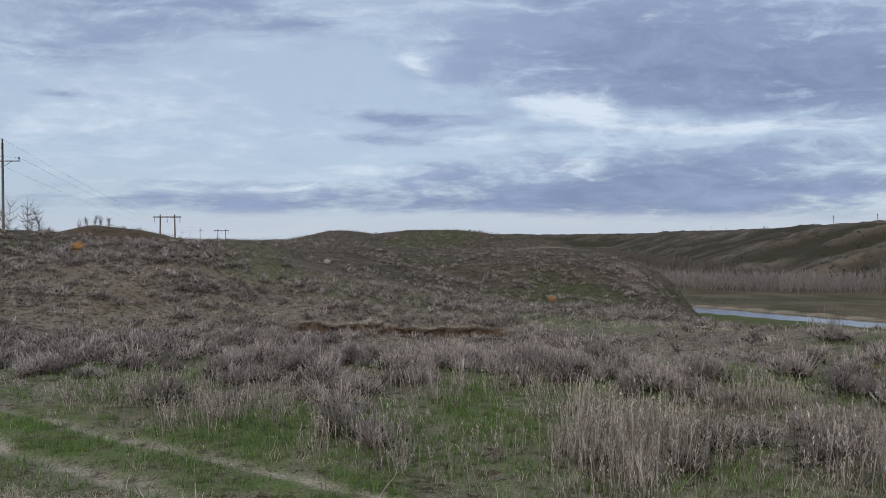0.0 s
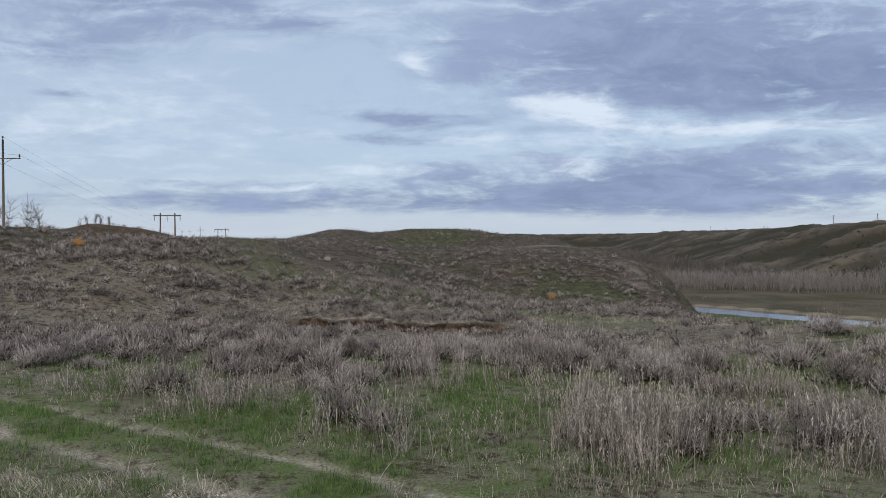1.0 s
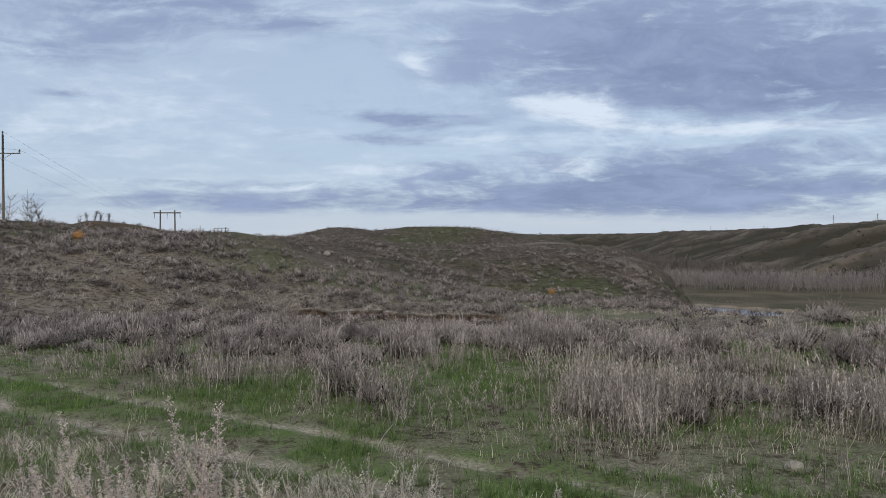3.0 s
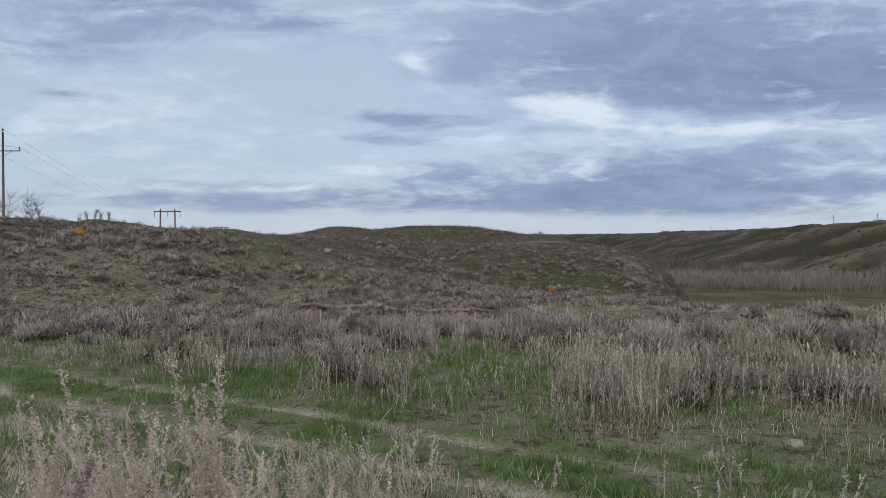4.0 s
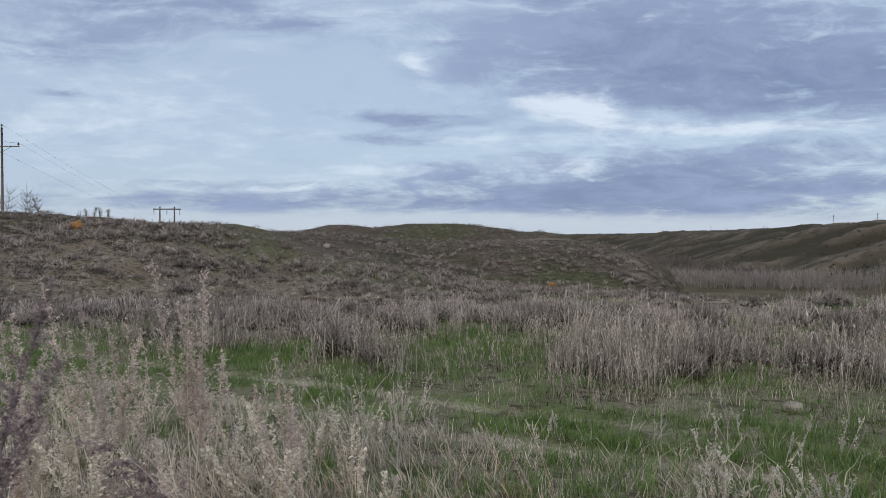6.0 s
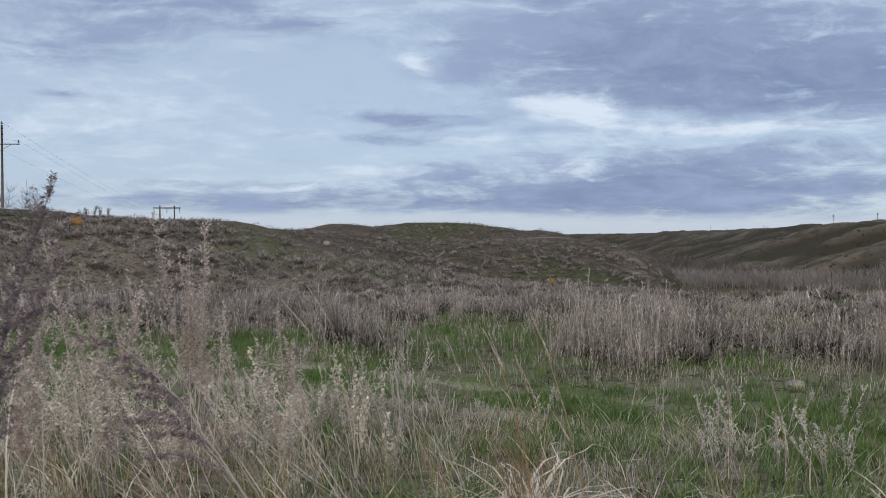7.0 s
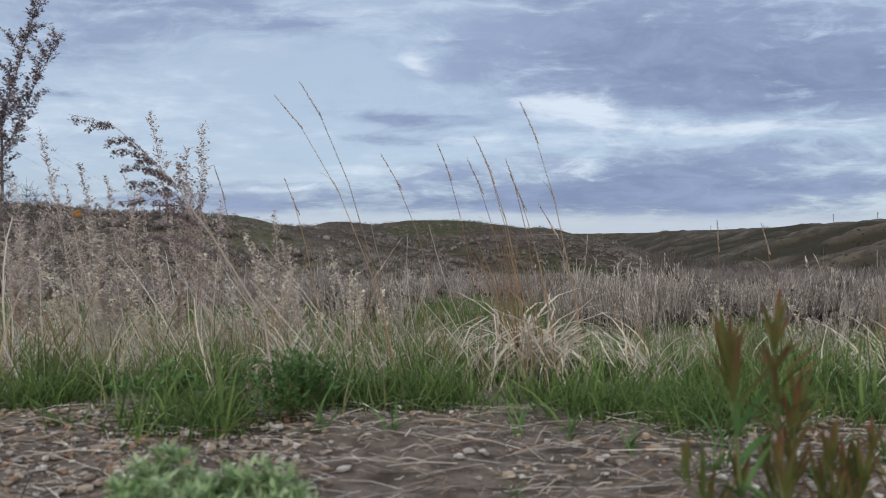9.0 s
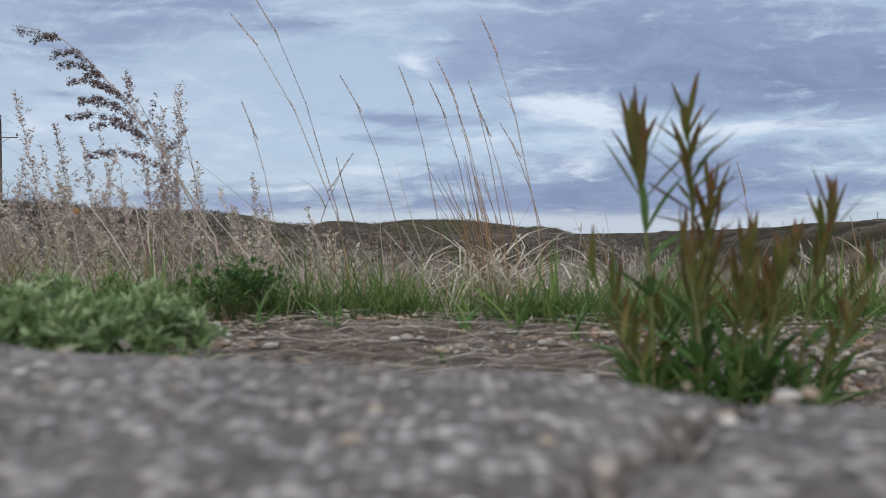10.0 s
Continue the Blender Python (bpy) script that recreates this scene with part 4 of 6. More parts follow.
stalk_kinds = [stalk_parts(11 + 2 * i, 0.85 + 0.06 * i, 0.17 + 0.04 * i) for i in range(5)]
stalk_models = []
for st, hd in stalk_kinds:
    ob = thing("dead_weed_stand", "stand of grey dead weed stalks rising from green grass", "dry weeds", group="dead weed stands beyond the track")
    tagged(part_mesh("stem_cover", st.mesh("stem_cover", [M_STALK, M_TWIG_SHADE]), ob), kind="stuff")
    tagged(part_mesh("seed_cover", hd.mesh("seed_cover", [M_STALK]), ob), kind="stuff")
    stalk_models.append(ob)
tx, ty = spots(1500, 9, 34, stalk_density, 0.85)
tx, ty = tx[:540], ty[:540]
order = np.argsort(np.hypot(tx, ty))
for n_, i in enumerate(order[:290]):
    s_ = R.choice((0.5, 0.65, 0.8, 0.95, 1.1, 1.35)) * R.uniform(0.9, 1.1)
    m_ = pose(tx[i], ty[i], float(ground(tx[i], ty[i])), 0, 0, R.uniform(0, 360)) @ Matrix.Diagonal((s_, s_, s_ * R.uniform(0.65, 1.25), 1))
    if n_ < 5:
        stalk_models[n_].matrix_world = m_
    else:
        copy_thing(stalk_models[n_ % 5], m_ @ Matrix.Diagonal([1 / v for v in stalk_models[n_ % 5].scale] + [1]))
far_i = order[290:]
sow("dead_weeds", "dense grey dead weed stalks behind the nearer stands", "dry weeds", [merged(*k) for k in stalk_kinds], [M_STALK, M_TWIG_SHADE, M_STALK], rows(tx[far_i], ty[far_i], 0.7, 1.15))

# -- grass
gx, gy = spots(9500, 3.0, 40, lambda x, y: np.clip(green_share(x, y), 0, 1) * off_track(x, y) * 0.9 * np.clip(0.6 + 0.9 * fractal(x, y, 1.1, 107, 2), 0.05, 1), 1.1)
pl = rows(gx, gy, 0.7, 1.5)
pl[:, 4] *= 0.8 + 0.03 * gy
sow("meadow_grass", "fresh green spring grass in patches on the slope", "grass", [tuft_parts(7, 0.16, 0.09, 0.011) for _ in range(8)], [M_GRASS], pl)
gx, gy = spots(4600, 2.4, 62, lambda x, y: np.clip(0.55 + 0.6 * fractal(x, y, 3.0, 103, 3), 0, 1) * off_track(x, y) * (1 - 0.6 * np.exp(-(track_offset(x, y) / 1.8) ** 2)), 1.1)
pl = rows(gx, gy, 0.7, 1.5)
pl[:, 4] *= 0.8 + 0.025 * gy
lx = RNG.uniform(-12, 4.4, 200)
lip_rows = np.stack([lx, scarp_line(lx) + RNG.normal(0.1, 0.3, 200), ground(lx, scarp_line(lx) + 1.2) + 0.05, RNG.random(200) * 6.28, RNG.uniform(0.8, 1.6, 200), RNG.normal(0, 0.4, 200)], -1)
pl = np.concatenate([pl, lip_rows])
sow("dry_grass", "short bleached dry grass between the shrubs", "grass", [tuft_parts(9, 0.20, 0.10, 0.007, 1.4) for _ in range(6)], [M_STRAW], pl)

gx, gy = spots(650, 4.8, 13.0, lambda x, y: (1 - step(track_offset(x, y), -1.15, -0.8)) * (0.25 + 0.75 * step(-x, -1.0, 1.5)) * np.clip(0.4 + 1.2 * fractal(x, y, 0.9, 119, 2), 0.05, 1), 1.0, 0.76)
pl = rows(gx, gy, 0.6, 1.25)
pl[:, 5] = RNG.normal(-0.2, 0.3, len(pl))
sow("pale_dry_grass", "pale matted dry grass beside the wheel track", "grass", [tuft_parts(11, 0.30, 0.09, 0.012, 2.0, 3, 0.2) for _ in range(8)], [M_STRAW], pl)

# ---- the verge in front of the camera ----


def verge_density(x, y):
    lo = 1.78 + 0.10 * np.sin(x * 2.1) + 0.08 * np.sin(x * 5.0 + 1) - 0.12 * (x > 0.7)
    return step(y - lo, -0.05, 0.12)


gx, gy = spots(5600, 1.6, 3.2, lambda x, y: verge_density(x, y) * (1 - 0.55 * step(y, 2.2, 2.9)) * np.clip(0.42 + 1.5 * fractal(x, y, 0.30, 111, 2), 0.03, 1) * (1 - 0.8 * hump(x, y, 0.47, 2.6, 0.28, 0.30)), 1.0, 0.95)
blade_kinds = [tuft_parts(5, R.choice((0.10, 0.14, 0.18, 0.22)), 0.035, R.uniform(0.006, 0.011), 2.2, 4, 0.1) for _ in range(16)]
sow("verge_grass", "thick green grass along the road verge", "grass", blade_kinds, [M_GRASS], rows(gx, gy, 0.5, 1.2))
gx, gy = spots(700, 1.9, 5.0, lambda x, y: verge_density(x, y) * (1 - 0.9 * (hump(x, y, 0.42, 2.75, 0.45, 0.5) > 0.35)) * (0.35 + 0.65 * step(-x, -0.6, 0.6)), 0.8, 0.9)
sow("yellowing_grass", "yellow-green grass blades mixed into the verge", "grass", [tuft_parts(5, 0.26, 0.04, 0.006, 1.0, 4, 0.1) for _ in range(6)], [M_GRASS_LIGHT], rows(gx, gy, 0.6, 1.3))
gx, gy = spots(250, 2.2, 8.0, lambda x, y: (0.10 + 0.90 * step(-x, -0.8, 0.9)) * np.clip(-0.05 + 2.4 * fractal(x, y, 0.75, 113, 2), 0, 1) * (1 - 0.95 * (hump(x, y, 0.42, 2.75, 0.5, 0.6) > 0.35)), 0.8, 0.85)
pl = rows(gx, gy, 0.6, 1.35)
pl[:, 5] = RNG.normal(-0.35, 0.3, len(pl))
sow("straw_grass", "bent bleached straw grass behind the green verge", "grass", [tuft_parts(13, R.choice((0.26, 0.34, 0.44)), 0.05, R.uniform(0.007, 0.013), 3.0, 6, 0.12) for _ in range(10)], [M_STRAW], pl)
gx, gy = spots(900, 2.6, 10.5, lambda x, y: np.clip(0.15 + 1.4 * fractal(x, y, 0.9, 117, 2), 0, 1) * off_track(x, y), 0.8, 0.8)
sow("rank_grass", "arching green grass growing between the dry weeds", "grass", [tuft_parts(15, R.uniform(0.2, 0.32), 0.06, 0.010, 1.8, 4, 0.1) for _ in range(8)], [M_GRASS], rows(gx, gy, 0.6, 1.2))
gx, gy = spots(75, 2.3, 4.6, lambda x, y: (x < 0.3) * 1.0, 0.9, 0.72)
pl = rows(gx, gy, 0.7, 1.15)
pl[:, 5] = RNG.normal(-0.55, 0.35, len(pl))
sow("leaning_straw", "long bleached straw stems leaning over the verge", "grass", [tuft_parts(3, 0.72, 0.05, 0.008, 0.9, 5, 0.3) for _ in range(6)], [M_STRAW], pl)
gx, gy = spots(150, 2.3, 6.0, lambda x, y: 0.9 * step(-x, -0.7, 0.6) + 0.15, 0.8, 0.7)
pl = rows(gx, gy, 0.7, 1.2)
pl[:, 5] = RNG.normal(-0.3, 0.25, len(pl))
sow("rusty_grass", "rust-brown old grass stems in the verge", "grass", [tuft_parts(4, 0.52, 0.05, 0.006, 0.8, 4, 0.2) for _ in range(4)], [M_RUST], pl)


def curled_tuft(x, y, n, label, mat=None, height=0.34, wide=0.06, broad=1.0, curl=0.0):
    ob = thing("grass_tuft", label, "grass tuft", pose(x, y, float(ground(x, y))), group="grass tufts on the verge")
    leaves, stems = Strips(), Strips()
    for _ in range(n):
        a = R.gauss(3.4, 1.1) if curl == 0 else R.uniform(0, 6.3)
        q = curve((R.gauss(0, wide), R.gauss(0, wide), 0), a, R.uniform(0.0, 0.5), height * R.uniform(0.35, 1.2), 7, R.uniform(1.0, 3.2) + curl, 0.25 + 0.35 * curl)
        leaves.ribbon(q, R.uniform(0.008, 0.015) * broad, side_of(a), 0.15)
    for _ in range(n // 5):
        a = R.gauss(3.0, 1.0)
        stems.ribbon(curve((R.gauss(0, 0.05), R.gauss(0, 0.05), 0), a, R.uniform(0, 0.4), height * R.uniform(0.7, 1.1), 3, 0.4), 0.006, side_of(a), 0.4)
    tagged(part_mesh("foliage", leaves.mesh("foliage", [mat or M_STRAW]), ob), kind="stuff")
    tagged(part_mesh("stem_cover", stems.mesh("stem_cover", [M_RUST]), ob, "rust-brown stems"), kind="stuff")
    return ob


curled_tuft(0.47, 2.80, 170, "pale curled tuft of dead grass on the verge", M_CREAM, 0.64, 0.09, 1.4, 0.7)
for x, y, n in ((-0.55, 2.75, 50), (-0.15, 2.5, 40), (0.95, 2.7, 40), (-1.3, 3.1, 60), (-2.1, 3.6, 70), (1.5, 3.1, 40), (0.1, 3.6, 50), (-0.9, 3.9, 60), (2.2, 3.0, 40), (1.75, 2.35, 35), (-1.75, 2.6, 50), (-3.0, 4.2, 60)):
    curled_tuft(x, y, n, "small bleached tuft of curled dead grass", M_CREAM, height=R.uniform(0.28, 0.44))


def tall_grass(x, y, tx_, ty_, tz, head=0.16):
    """A thin flowering stem: from its foot, in a bow, to its tip."""
    z = float(ground(x, y))
    ob = thing("tall_grass", "tall thin dry grass stem with a narrow seed head", "grass stem", pose(x, y, z), group="tall grass stems on the verge")
    tip = Vector((tx_ - x, ty_ - y, tz - z))
    pts = [Vector((0, 0, 0)), Vector((tip.x * 0.18, tip.y * 0.2, tip.z * 0.34)), Vector((tip.x * 0.50, tip.y * 0.5, tip.z * 0.68)), Vector((tip.x * 0.80, tip.y * 0.8, tip.z * 0.90)), tip]
    part("stem", tube(bmesh.new(), pts, [0.0019, 0.0017, 0.0014, 0.0011, 0.0008], 5), M_RUST, ob)
    hd = Strips()
    d = (tip - pts[3]).normalized()
    for k in range(46):
        t = k / 45
        b = tip - d * head * (1 - t) * 1.0
        hd.leaf(tuple(b), tuple((d + Vector(unit(R.uniform(0, 6.3))) * 0.22).normalized()), unit(R.uniform(0, 6.3)), 0.022 * (1 - 0.5 * t), 0.0045, up=t)
    part_mesh("seed_head", hd.mesh("seed_head", [M_SEED]), ob)
    if R.random() < 0.6:
        lf = Strips()
        a = R.uniform(2.2, 4.0)
        lf.ribbon(curve(tuple(pts[2]), a, 0.5, R.uniform(0.12, 0.22), 4, 1.3), 0.005, side_of(a), 0.1)
        part_mesh("leaf", lf.mesh("leaf", [M_STRAW]), ob)


for x, y, ax, ay, az in ((-0.09, 2.40, -0.44, 2.36, 1.106), (-0.07, 2.38, -0.533, 2.36, 1.056), (0.12, 2.50, -0.15, 2.46, 0.853), (0.26, 2.55, 0.068, 2.5, 0.898),
                         (0.46, 2.55, 0.213, 2.5, 0.927), (0.40, 2.55, 0.186, 2.52, 0.842), (0.50, 2.5, 0.331, 2.46, 0.835), (0.61, 2.3, 0.365, 2.26, 1.007),
                         (-0.38, 2.55, -0.535, 2.5, 0.764), (1.45, 3.1, 1.385, 3.0, 0.613), (-0.80, 2.9, -0.92, 2.8, 0.85), (0.44, 2.6, 0.24, 2.6, 0.90),
                         (0.56, 2.6, 0.36, 2.55, 0.78), (0.66, 2.4, 0.45, 2.4, 0.66), (1.75, 3.1, 1.62, 3.05, 0.60), (-0.25, 2.2, -0.06, 2.15, 0.52)):
    tall_grass(x, y, ax, ay, az)


def panicle_weed(x, y, height, arms, lean=0.0, droop=0.0, label="tall dry weed with brown plumes of seeds", away=3.1, fullness=1.0, mat=None, big=1.0, spread=0.38, dense=1):
    """A tall dead weed: several leaders, each set with sprays of small seed clusters."""
    z = float(ground(x, y))
    ob = thing("plumed_weed", label, "weed", pose(x, y, z), group="plumed weeds on the verge")
    mat = mat or M_SEED
    for k in range(arms):
        bm, seeds = bmesh.new(), Strips()
        a = away + R.gauss(0, 0.5) if lean > 0.2 else R.uniform(0, 6.3)
        L = height * (1.0 if k == 0 else R.uniform(0.62, 0.95))
        foot = (R.gauss(0, 0.02), R.gauss(0, 0.02), 0) if k else (0, 0, 0)
        q = curve(foot, a if k else away, lean if k == 0 and lean else (lean if lean > 0.2 else 0) + R.uniform(0.03, spread), L, 9, droop if k == 0 and droop else R.uniform(-0.2, 0.2 + spread), 0.2)
        tube(bm, q, [0.0045 - 0.0037 * i / 9 for i in range(10)], 4)
        sprays = int(46 * fullness)
        for s in range(sprays):
            t = 0.40 + 0.60 * s / (sprays - 1)
            i = min(8, int(t * 9))
            u = t * 9 - i
            b = tuple(q[i][m] * (1 - u) + q[i + 1][m] * u for m in range(3))
            aa = R.uniform(0, 6.3) if droop < 0.5 else away + R.gauss(0, 0.6)
            ll = (0.17 * (1 - t) + 0.04) * R.uniform(0.3, 1.4) * height / 1.4 * (2.4 if droop > 0.5 else 1.0)
            w = curve(b, aa, R.uniform(0.3, 0.85) if droop < 0.5 else R.uniform(0.9, 1.3), ll, 3, R.uniform(-0.2, 0.5), 0.2)
            seeds.ribbon(w, 0.0025, side_of(aa), 0.4)
            n = max(7, int(ll * 150)) * dense
            for c in range(n):
                v = R.random() ** 0.7
                j = min(2, int(v * 3))
                uu = v * 3 - j
                p = tuple(w[j][m] * (1 - uu) + w[j + 1][m] * uu + R.gauss(0, 0.004) for m in range(3))
                seeds.leaf(p, unit(R.uniform(0, 6.3), R.uniform(-0.3, 1.0)), unit(R.uniform(0, 6.3)), R.uniform(0.008, 0.016) * big, R.uniform(0.005, 0.010) * big, up=v)
        stem = part("stem", bm, mat, ob)
        tagged(part_mesh("seed_plume", seeds.mesh("seed_plume", [mat]), stem), kind="stuff")
    return ob


panicle_weed(-1.72, 2.25, 1.56, 3, 0.24, 0.06, "tall dark plumed weed rising above the verge", 0.0, 1.6, M_SEED_BACKLIT, 1.15, 0.05, 4)


def arching_weed(x, y):
    """One long bowed stem; its sprays hang over to one side, set with small seed clusters."""
    ob = thing("plumed_weed", "arching dry weed bowed over by its purple-grey seed sprays", "weed", pose(x, y, float(ground(x, y))), group="plumed weeds on the verge")
    q = [(0, 0, 0), (-0.04, 0, 0.28), (-0.15, 0, 0.46), (-0.22, 0, 0.57), (-0.28, 0, 0.65), (-0.335, 0, 0.74), (-0.41, 0, 0.815), (-0.47, 0, 0.88), (-0.55, 0, 0.945), (-0.64, 0, 0.98), (-0.72, 0, 0.995)]
    bm, seeds = bmesh.new(), Strips()
    tube(bm, q, [0.0042 - 0.0034 * i / 10 for i in range(11)], 5)

    def clusters(w, every, drop):
        for c in range(len(w) - 1):
            for e in range(every):
                u = R.random()
                p = [w[c][m] * (1 - u) + w[c + 1][m] * u for m in range(3)]
                p[2] -= R.uniform(0, drop)
                for _ in range(9):
                    g_ = tuple(v + R.gauss(0, 0.0045) for v in p)
                    seeds.leaf(g_, unit(R.uniform(0, 6.3), R.uniform(-1.2, 0.6)), unit(R.uniform(0, 6.3)), R.uniform(0.008, 0.014), R.uniform(0.005, 0.010), up=R.random())

    for i, dx, dz, bow in ((2, -0.33, 0.13, 0.05), (3, -0.32, 0.15, 0.05), (3, -0.22, 0.10, 0.04), (4, -0.27, 0.14, 0.04), (4, -0.17, 0.10, 0.02), (5, -0.21, 0.09, 0.03), (5, -0.12, 0.07, 0.02), (6, -0.16, 0.07, 0.02), (6, -0.09, 0.03, 0.02), (7, -0.12, 0.03, 0.02), (8, -0.10, 0.01, 0.02), (4, 0.03, 0.13, -0.02), (5, -0.01, 0.10, -0.02), (3, 0.08, 0.10, -0.02)):
        yy = R.gauss(0, 0.03)
        w = [(q[i][0] + dx * t, yy * t, q[i][2] + dz * t + bow * math.sin(math.pi * t) - 0.10 * abs(dx) * t * t) for t in (0, 0.17, 0.33, 0.5, 0.67, 0.83, 1.0)]
        seeds.ribbon(w, 0.0024, (0, 0, 1), 0.4)
        clusters(w[1:], max(2, int(abs(dx) * 34) + 1), 0.014)
    clusters(q[5:], 9, 0.022)
    stem = part("stem", bm, M_SEED, ob)
    tagged(part_mesh("seed_plume", seeds.mesh("seed_plume", [M_SEED_BACKLIT]), stem), kind="stuff")


arching_weed(-0.50, 2.22)
for x, y, h, n, lean, full in ((-1.82, 4.8, 1.95, 3, 0.11, 1.6), (-1.76, 4.85, 1.60, 2, 0.07, 1.5), (-1.70, 4.75, 1.40, 2, 0.04, 1.2), (-2.62, 4.8, 1.85, 1, 0.14, 1.3), (-2.58, 4.85, 1.45, 2, 0.10, 0.9), (-2.44, 4.8, 1.60, 2, 0.09, 1.5), (-2.34, 4.85, 1.50, 1, 0.05, 1.4), (-2.15, 4.8, 1.53, 2, 0.07, 0.6),
                   (-2.10, 4.9, 1.45, 1, 0.0, 0.5), (-1.16, 5.0, 1.22, 2, 0.03, 1.3), (-1.02, 5.0, 1.02, 2, 0.0, 0.9), (-1.32, 5.0, 0.98, 2, 0.0, 0.9), (-1.60, 5.2, 1.2, 1, 0.0, 0.8), (-3.05, 4.8, 1.42, 2, 0.02, 0.8), (-3.2, 5.0, 1.55, 3, 0.04, 1.2), (-3.5, 5.3, 1.5, 3, 0.04, 1.2), (-2.9, 5.6, 1.3, 3, 0.05, 1.0), (-1.45, 3.6, 0.75, 3, 0.1, 1.0), (-1.9, 3.8, 0.8, 3, 0.1, 1.0), (-2.5, 3.9, 0.8, 3, 0.1, 1.0), (-1.0, 4.2, 0.75, 2, 0.1, 1.0)):
    panicle_weed(x, y, h, n, lean, 0.10, away=3.14, fullness=full * 1.1, big=1.9, spread=0.12)
for _ in range(38):
    y = R.uniform(3.6, 9.4)
    panicle_weed(R.uniform(-0.74, -0.06) * y, y, R.uniform(0.45, 0.95), R.choice((3, 4, 5)), label="pale dry plumed weed among bent straw", fullness=R.uniform(0.25, 0.5), mat=M_PLUME, big=2.3)


def silver_weed(x, y, height, arms):
    z = float(ground(x, y))
    ob = thing("silver_weed", "bleached silvery dead weed with knobbly branches", "weed", pose(x, y, z), group="silvery weeds near the track")
    for k in range(arms):
        bm, knobs = bmesh.new(), Strips()
        a = R.uniform(0, 6.3)
        q = curve((R.gauss(0, 0.05), R.gauss(0, 0.05), 0), a, R.uniform(0.05, 0.6), height * R.uniform(0.45, 1.05), 6, R.uniform(-0.5, 0.3), 0.5)
        tube(bm, q, [0.005 - 0.004 * i / 6 for i in range(7)], 4)
        for b in range(6):
            i = R.randint(2, 5)
            aa = a + R.gauss(0, 1.2)
            w = curve(q[i], aa, R.uniform(0.3, 0.8), height * R.uniform(0.10, 0.26), 3, R.uniform(-0.7, 0.1), 0.3)
            knobs.ribbon(w, 0.0035, side_of(aa), 0.5)
            for c in range(14):
                v = R.uniform(0.3, 1.0)
                j = min(2, int(v * 3))
                uu = v * 3 - j
                p = tuple(w[j][m] * (1 - uu) + w[j + 1][m] * uu for m in range(3))
                knobs.leaf(p, unit(R.uniform(0, 6.3), R.uniform(-0.2, 1.2)), unit(R.uniform(0, 6.3)), R.uniform(0.014, 0.028), R.uniform(0.010, 0.020), up=v)
        for c in range(22):
            v = R.uniform(0.45, 1.0)
            j = min(5, int(v * 6))
            uu = v * 6 - j
            p = tuple(q[j][m] * (1 - uu) + q[j + 1][m] * uu for m in range(3))
            knobs.leaf(p, unit(R.uniform(0, 6.3), R.uniform(0, 1.2)), unit(R.uniform(0, 6.3)), R.uniform(0.018, 0.036), R.uniform(0.010, 0.018), up=v)
        stem = part("stem", bm, M_SILVER, ob)
        tagged(part_mesh("bloom", knobs.mesh("bloom", [M_SILVER]), stem), kind="stuff")


for x, y, h, n in ((-0.82, 6.8, 1.30, 6), (-0.40, 6.9, 1.25, 7), (-1.60, 6.8, 1.2, 5), (-1.10, 7.0, 1.15, 6), (-1.80, 6.6, 1.1, 5), (-0.6, 9.2, 0.75, 6), (-0.92, 13.85, 0.7, 6),
                   (3.0, 6.8, 0.6, 4), (3.9, 6.9, 0.55, 3), (4.6, 7.2, 0.6, 4), (2.75, 8.0, 0.6, 3), (3.8, 8.1, 0.7, 4), (1.6, 8.6, 0.5, 3),
                   (-2.6, 7.4, 0.9, 5), (-3.4, 7.0, 0.9, 5), (-0.1, 8.2, 0.6, 4), (5.2, 6.6, 0.5, 4), (1.92, 4.35, 0.52, 3), (2.15, 4.6, 0.6, 4), (2.38, 4.45, 0.46, 3), (2.72, 4.4, 0.55, 4), (2.9, 4.6, 0.6, 3), (1.2, 7.2, 0.5, 3), (0.6, 7.6, 0.45, 3)):
    silver_weed(x, y, h, n)


def dropped_spray(x, y, a, length):
    """A fallen, pale branching twig."""
    ob = thing("dead_twig", "pale forked dead twig leaning in the grass", "twig", pose(x, y, float(ground(x, y))), group="dead twigs")
    bm = bmesh.new()
    q = curve((0, 0, 0), a, 0.9, length, 6, 0.2, 0.3)
    tube(bm, q, [0.007 - 0.001 * i for i in range(7)], 5)
    for i in (2, 3, 4, 5):
        tube(bm, curve(q[i], a + R.uniform(-0.8, 0.8), R.uniform(0.2, 0.9), length * 0.3, 3, 0, 0.3), [0.004, 0.003, 0.002, 0.001], 4)
    part("branches", bm, M_SILVER, ob)


def dead_branch(x, y, length):
    """A dark heap of forked dead wood."""
    ob = thing("dead_branch", "dark forked dead branch lying among sagebrush", "branch", pose(x, y, float(ground(x, y))), group="dead twigs")
    for a in (0.3, 1.4, 2.6, 3.3):
        bm = bmesh.new()
        q = curve((R.gauss(0, 0.1), R.gauss(0, 0.1), 0.02), a, R.uniform(0.7, 1.2), length * R.uniform(0.6, 1.0), 6, -0.2, 0.5)
        tube(bm, q, [0.030 - 0.0035 * i for i in range(7)], 6)
        for i in (2, 3, 4, 5):
            tube(bm, curve(q[i], a + R.uniform(-1.0, 1.0), R.uniform(0.2, 1.0), length * 0.35, 3, 0, 0.4), [0.015, 0.011, 0.008, 0.005], 5)
        part("limb", bm, M_TWIG_SHADE, ob)


dead_branch(12.2, 32.0, 1.3)
dead_branch(-13.5, 33.0, 1.0)
dropped_spray(4.85, 12.9, 0.5, 0.9)
